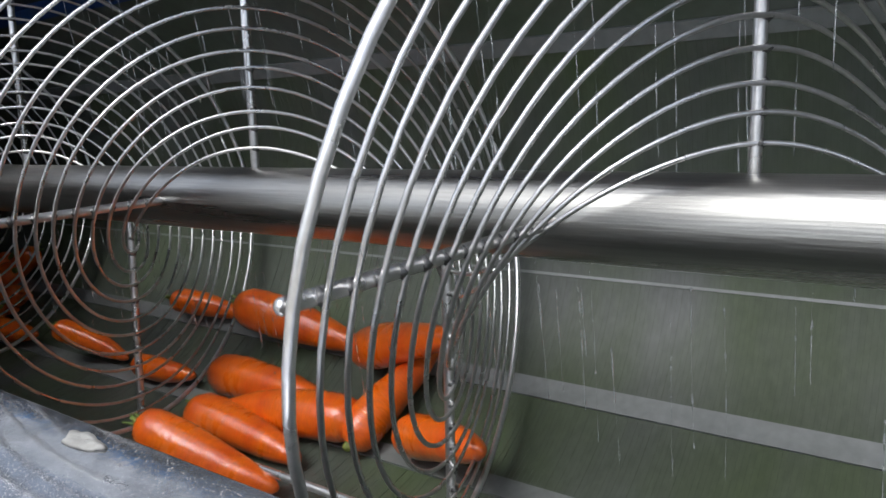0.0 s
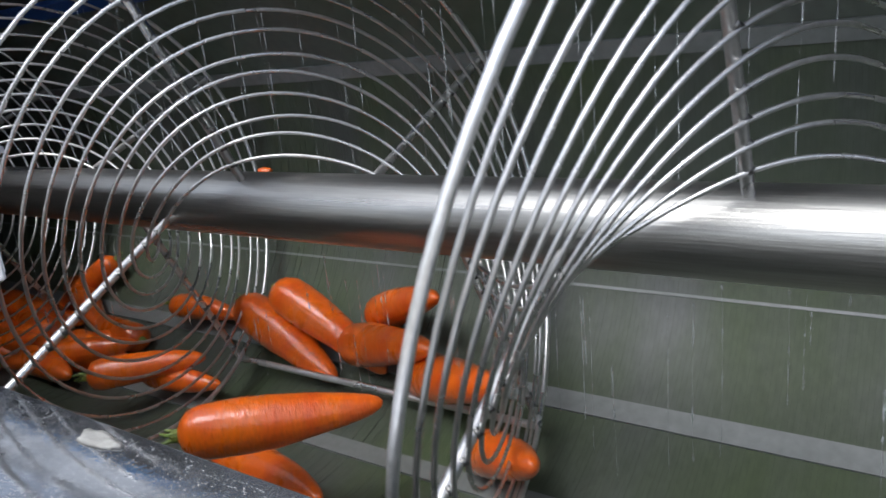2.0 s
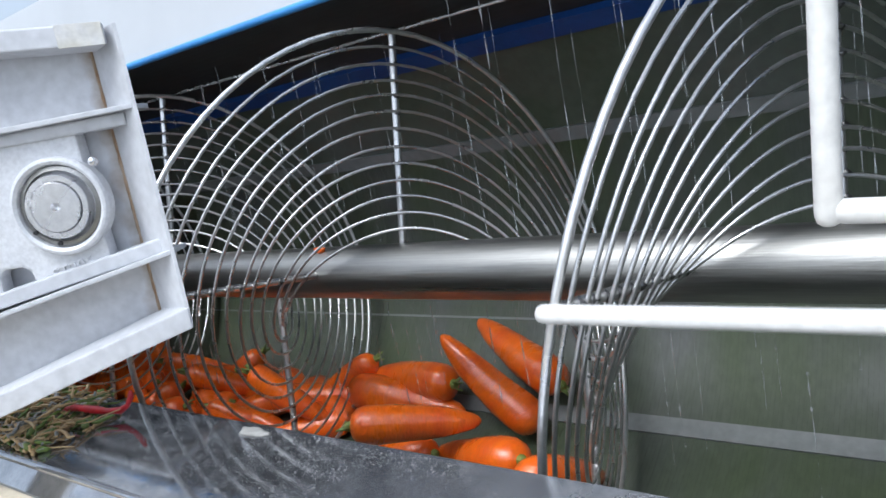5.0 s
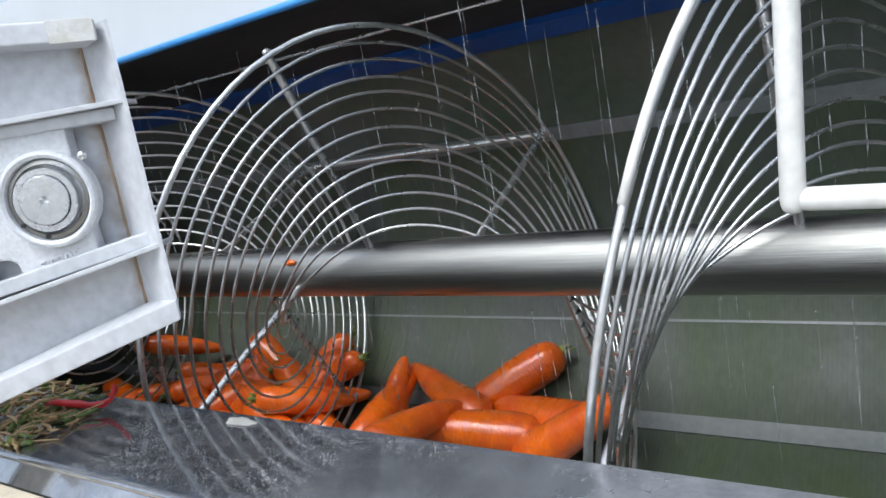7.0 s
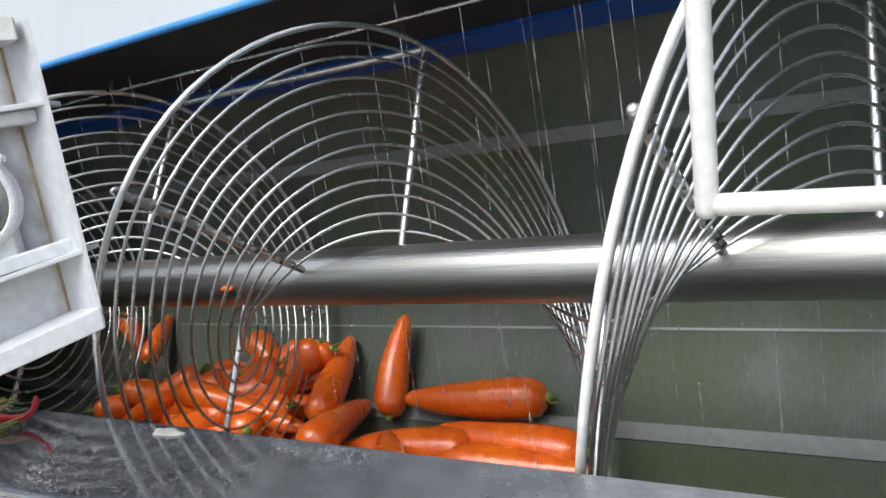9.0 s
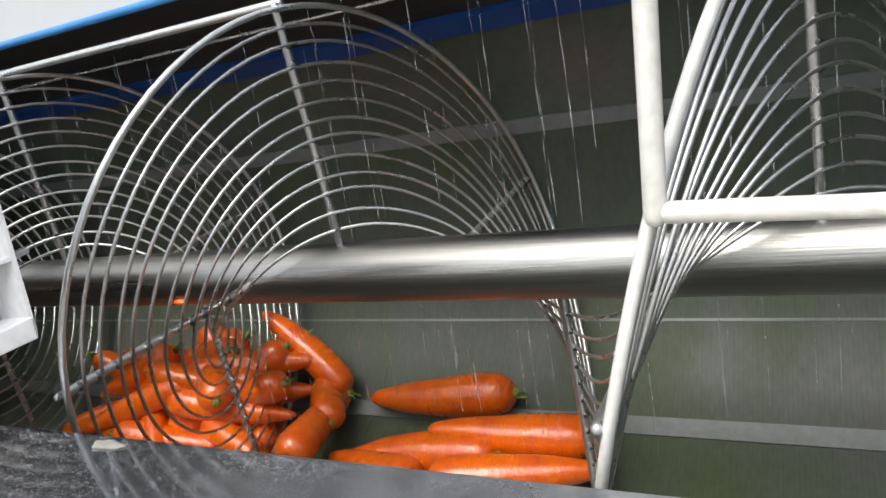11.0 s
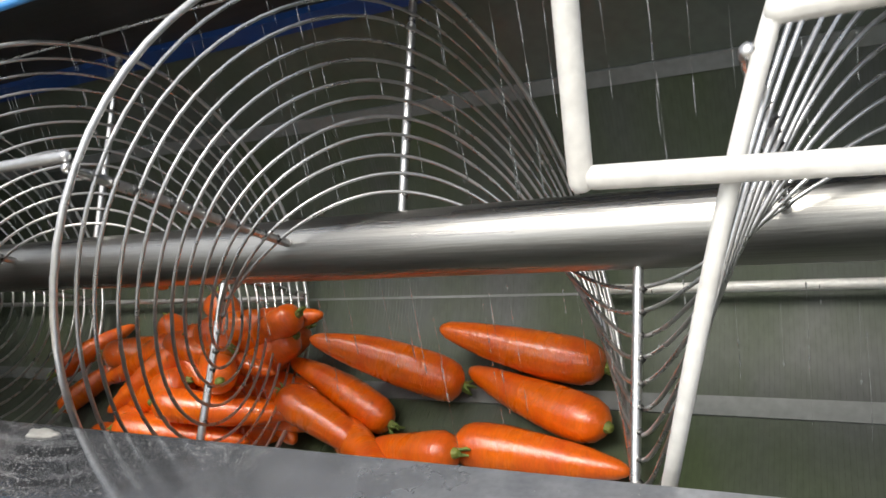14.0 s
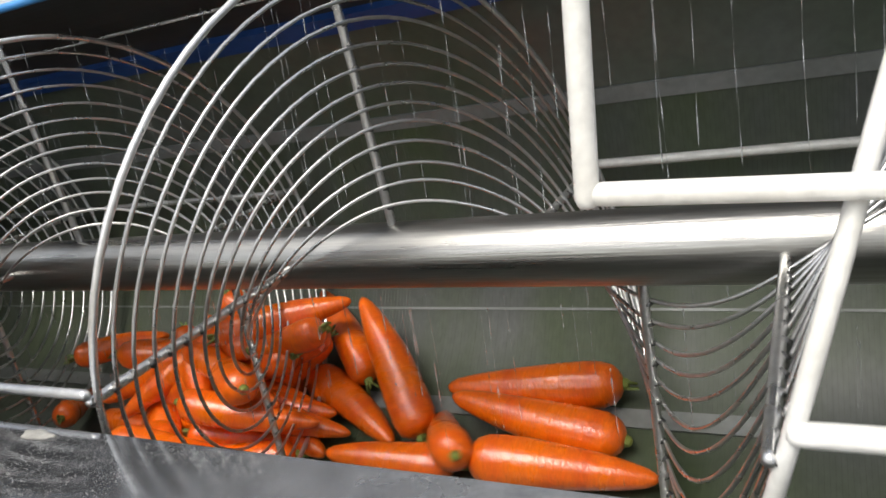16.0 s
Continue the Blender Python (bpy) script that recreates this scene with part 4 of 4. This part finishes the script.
# ---- what lies on the shelf ----
def pulp_spot():
    rg = random.Random(3)
    v, f = [], []
    n = 20
    for ring_r, h in ((1.0, 0.0), (0.9, 0.0010), (0.5, 0.0017), (0.1, 0.0014)):
        for j in range(n):
            a = 2 * math.pi * j / n
            w = 1 + 0.10 * math.sin(3 * a + 1) + 0.07 * math.sin(5 * a) + rg.uniform(-0.10, 0.10)
            v.append((0.019 * ring_r * w * math.cos(a), 0.0062 * ring_r * w * math.sin(a), h + rg.uniform(0, 0.0011) * (h > 0)))
    for i in range(3):
        for j in range(n):
            k = (j + 1) % n
            f.append((i * n + j, i * n + k, (i + 1) * n + k, (i + 1) * n + j))
    f.append(tuple(range(3 * n, 4 * n)))
    f.append(tuple(range(n))[::-1])
    ob = link_mesh("pulp_scrap", v, f, M_PALE, None, True)
    ob.location = (0.06, -0.349, AXIS - 0.0418)
    tagged(ob, "pale scrap of vegetable pulp on the galvanised shelf", "scrap")


pulp_spot()


def strand_mesh(name, strands, mat, owner):
    verts, faces = [], []
    for pts, rad in strands:
        vv, ff = tube_data(pts, rad, 5)
        faces += [tuple(w + len(verts) for w in face) for face in ff]
        verts += vv
    return link_mesh(name, verts, faces, mat, owner, True)


def plant_debris():
    """A wet tangle of stalks, roots and leaves at the end of the shelf."""
    rg = random.Random(9)
    heap_ob = tagged(new("plant_debris"), "wet tangle of straw, roots and wilted leaves on the shelf", "debris")
    heap_ob.location = (-0.165, -0.392, AXIS - 0.042)
    groups = {"stalks": [], "leaves": [], "roots": []}
    for i in range(420):
        kind = "stalks" if i % 5 < 3 else ("leaves" if i % 5 == 3 else "roots")
        q = rg.uniform(0, 1) ** 0.7
        x0 = rg.uniform(-0.15, 0.035)
        y0 = rg.uniform(-0.05, 0.045) - (0.035 if x0 > 0.0 else 0)
        z0 = 0.002 + 0.018 * rg.random() * (0.4 if x0 > 0.0 else 1)
        a = rg.uniform(0, 6.28)
        ln = rg.uniform(0.012, 0.055) * q
        p = [np.array((x0, min(max(y0, -0.052), 0.045), z0))]
        for s in range(4):
            a += rg.uniform(-0.7, 0.7)
            nx = p[-1] + ln / 4 * np.array((math.cos(a), math.sin(a), 0))
            nx[2] = max(0.0012, nx[2] + rg.uniform(-0.003, 0.003))
            nx[1] = min(max(nx[1], -0.055), 0.052)
            p.append(nx)
        r = rg.uniform(0.0005, 0.0021) * (1.6 if kind == "leaves" else 1)
        groups[kind].append((p, [r * w for w in (0.6, 1, 1, 0.9, 0.4)]))
    strand_mesh("stalks", groups["stalks"], M_STRAW, heap_ob)
    strand_mesh("leaves", groups["leaves"], M_LEAF, heap_ob)
    strand_mesh("roots", groups["roots"], M_PALE, heap_ob)


plant_debris()


def red_twine():
    p = [(-0.196, -0.388, 0.012), (-0.185, -0.386, 0.014), (-0.168, -0.382, 0.013), (-0.150, -0.377, 0.011), (-0.134, -0.372, 0.009),
         (-0.120, -0.367, 0.009), (-0.110, -0.364, 0.014), (-0.103, -0.362, 0.023), (-0.1005, -0.362, 0.029)]
    r = [0.0016, 0.0042, 0.0034, 0.0044, 0.0031, 0.0037, 0.0024, 0.0031, 0.0017]
    v, f = tube_data(p, r, 8)
    ob = link_mesh("red_twine", v, f, M_RED, None, True)
    ob.location = (0, 0, AXIS - 0.042)
    tagged(ob, "bent piece of red plastic twine on the shelf", "twine")


red_twine()


def carrot_scrap():
    """A crumb of carrot that sticks to the turning tube."""
    rg = random.Random(8)
    c = polar(-0.185, TUBE_R + 0.003, 292)
    bm = bmesh.new()
    bmesh.ops.create_icosphere(bm, subdivisions=2, radius=1.0)
    for vert in bm.verts:
        w = 1 + rg.uniform(-0.25, 0.25)
        vert.co = Vector((c[0] + 0.011 * w * vert.co.x, c[1] + 0.0045 * w * vert.co.y, c[2] + 0.0045 * w * vert.co.z))
    ob = part("carrot_scrap", bm, M_CARROT, None, "", True)
    tagged(ob, "small orange carrot scrap stuck to the steel tube", "scrap")
    ob.location = (0, 0, AXIS)
    MOVES.append((ob, [(t, pose(0, 0, AXIS, TURN_RATE * t, 0, 0)) for t in range(17)]))


carrot_scrap()


def shelf_drops():
    rg = random.Random(5)
    verts, faces = [], []
    for i in range(5200):
        x = rg.uniform(-0.12, 0.28) if i % 5 else rg.uniform(-0.35, 0.62)
        y = -0.339 - (rg.uniform(0, 0.11) if -0.02 < x < 0.2 else abs(rg.gauss(0, 0.03 if x < 0.2 else 0.012)))
        if y < -0.450 or (x > 0.2 and rg.random() < 0.7) or (x < -0.06 and rg.random() < 0.6):
            continue
        s = rg.uniform(0.0002, 0.0004)
        base = len(verts)
        for k in range(6):
            a = k * math.pi / 3
            verts.append((x + s * math.cos(a), y + s * math.sin(a), 0.0))
        for k in range(6):
            a = k * math.pi / 3
            verts.append((x + 0.65 * s * math.cos(a), y + 0.65 * s * math.sin(a), s * 0.55))
        verts.append((x, y, s * 0.75))
        for k in range(6):
            j = (k + 1) % 6
            faces += [(base + k, base + j, base + 6 + j, base + 6 + k), (base + 6 + k, base + 6 + j, base + 12)]
    ob = link_mesh("water_drops", verts, faces, M_DROP, None, True)
    ob.location = (0, 0, AXIS - 0.0419)
    tagged(ob, "small clear water drops on the wet shelf", "water drops", kind="stuff")


shelf_drops()


def water_threads():
    """Thin broken threads of spray water, falling inside the drum."""
    rg = random.Random(17)
    for i in range(120):
        upper = i < 50
        x = -0.75 + 1.75 * ((i * 0.618) % 1.0) + rg.uniform(-0.02, 0.02)
        if upper:
            y, top, low = rg.uniform(0.02, 0.24), 0.0, rg.uniform(0.18, 0.3)
            top = math.sqrt(max(0.0, 0.338 ** 2 - y * y)) - 0.005
        else:
            y, top, low = rg.uniform(-0.02, 0.2), rg.uniform(-0.10, -0.04), rg.uniform(0.10, 0.19)
            if i % 2:
                y, top, low = rg.uniform(-0.012, 0.03), -TUBE_R - 0.002, rg.uniform(0.03, 0.16)
        pts, rad = [], []
        z = top
        while z > top - low:
            ln = rg.uniform(0.02, 0.07) if upper else rg.choice((0.004, 0.006, 0.009, 0.015, 0.03))
            r = rg.uniform(0.0005, 0.0010) if upper else rg.uniform(0.0004, 0.0011)
            for q, w in ((0, 0.12), (0.25, 0.8), (0.6, 1.0), (0.9, 0.6), (1.0, 0.12)):
                pts.append(np.array((0.0008 * math.sin(25 * (z - ln * q) + i), 0.0, z - ln * q)))
                rad.append(max(r * w, 0.00008))
            z -= ln + (rg.uniform(0.006, 0.04) if upper else rg.choice((0.003, 0.005, 0.01, 0.03, 0.05)))
        ob = strand_mesh("water_thread", [(pts, rad)], M_WATER, None)
        tagged(ob, "thin broken thread of falling spray water", "water", "threads of spray water")
        way = []
        for n in range(33):
            way.append((n * 0.5, pose(x + rg.uniform(-0.001, 0.001), y, AXIS + rg.uniform(-0.03, 0.0), rg.uniform(-0.4, 0.4), rg.uniform(-0.4, 0.4), 0)))
        ob.matrix_basis = way[0][1]
        MOVES.append((ob, way))


water_threads()


def motions():
    walk(auger, [(t, pose(0, 0, AXIS, TURN_RATE * t, 0, 0)) for t in range(17)])
    for ob, way in MOVES:
        walk(ob, way)


motions()
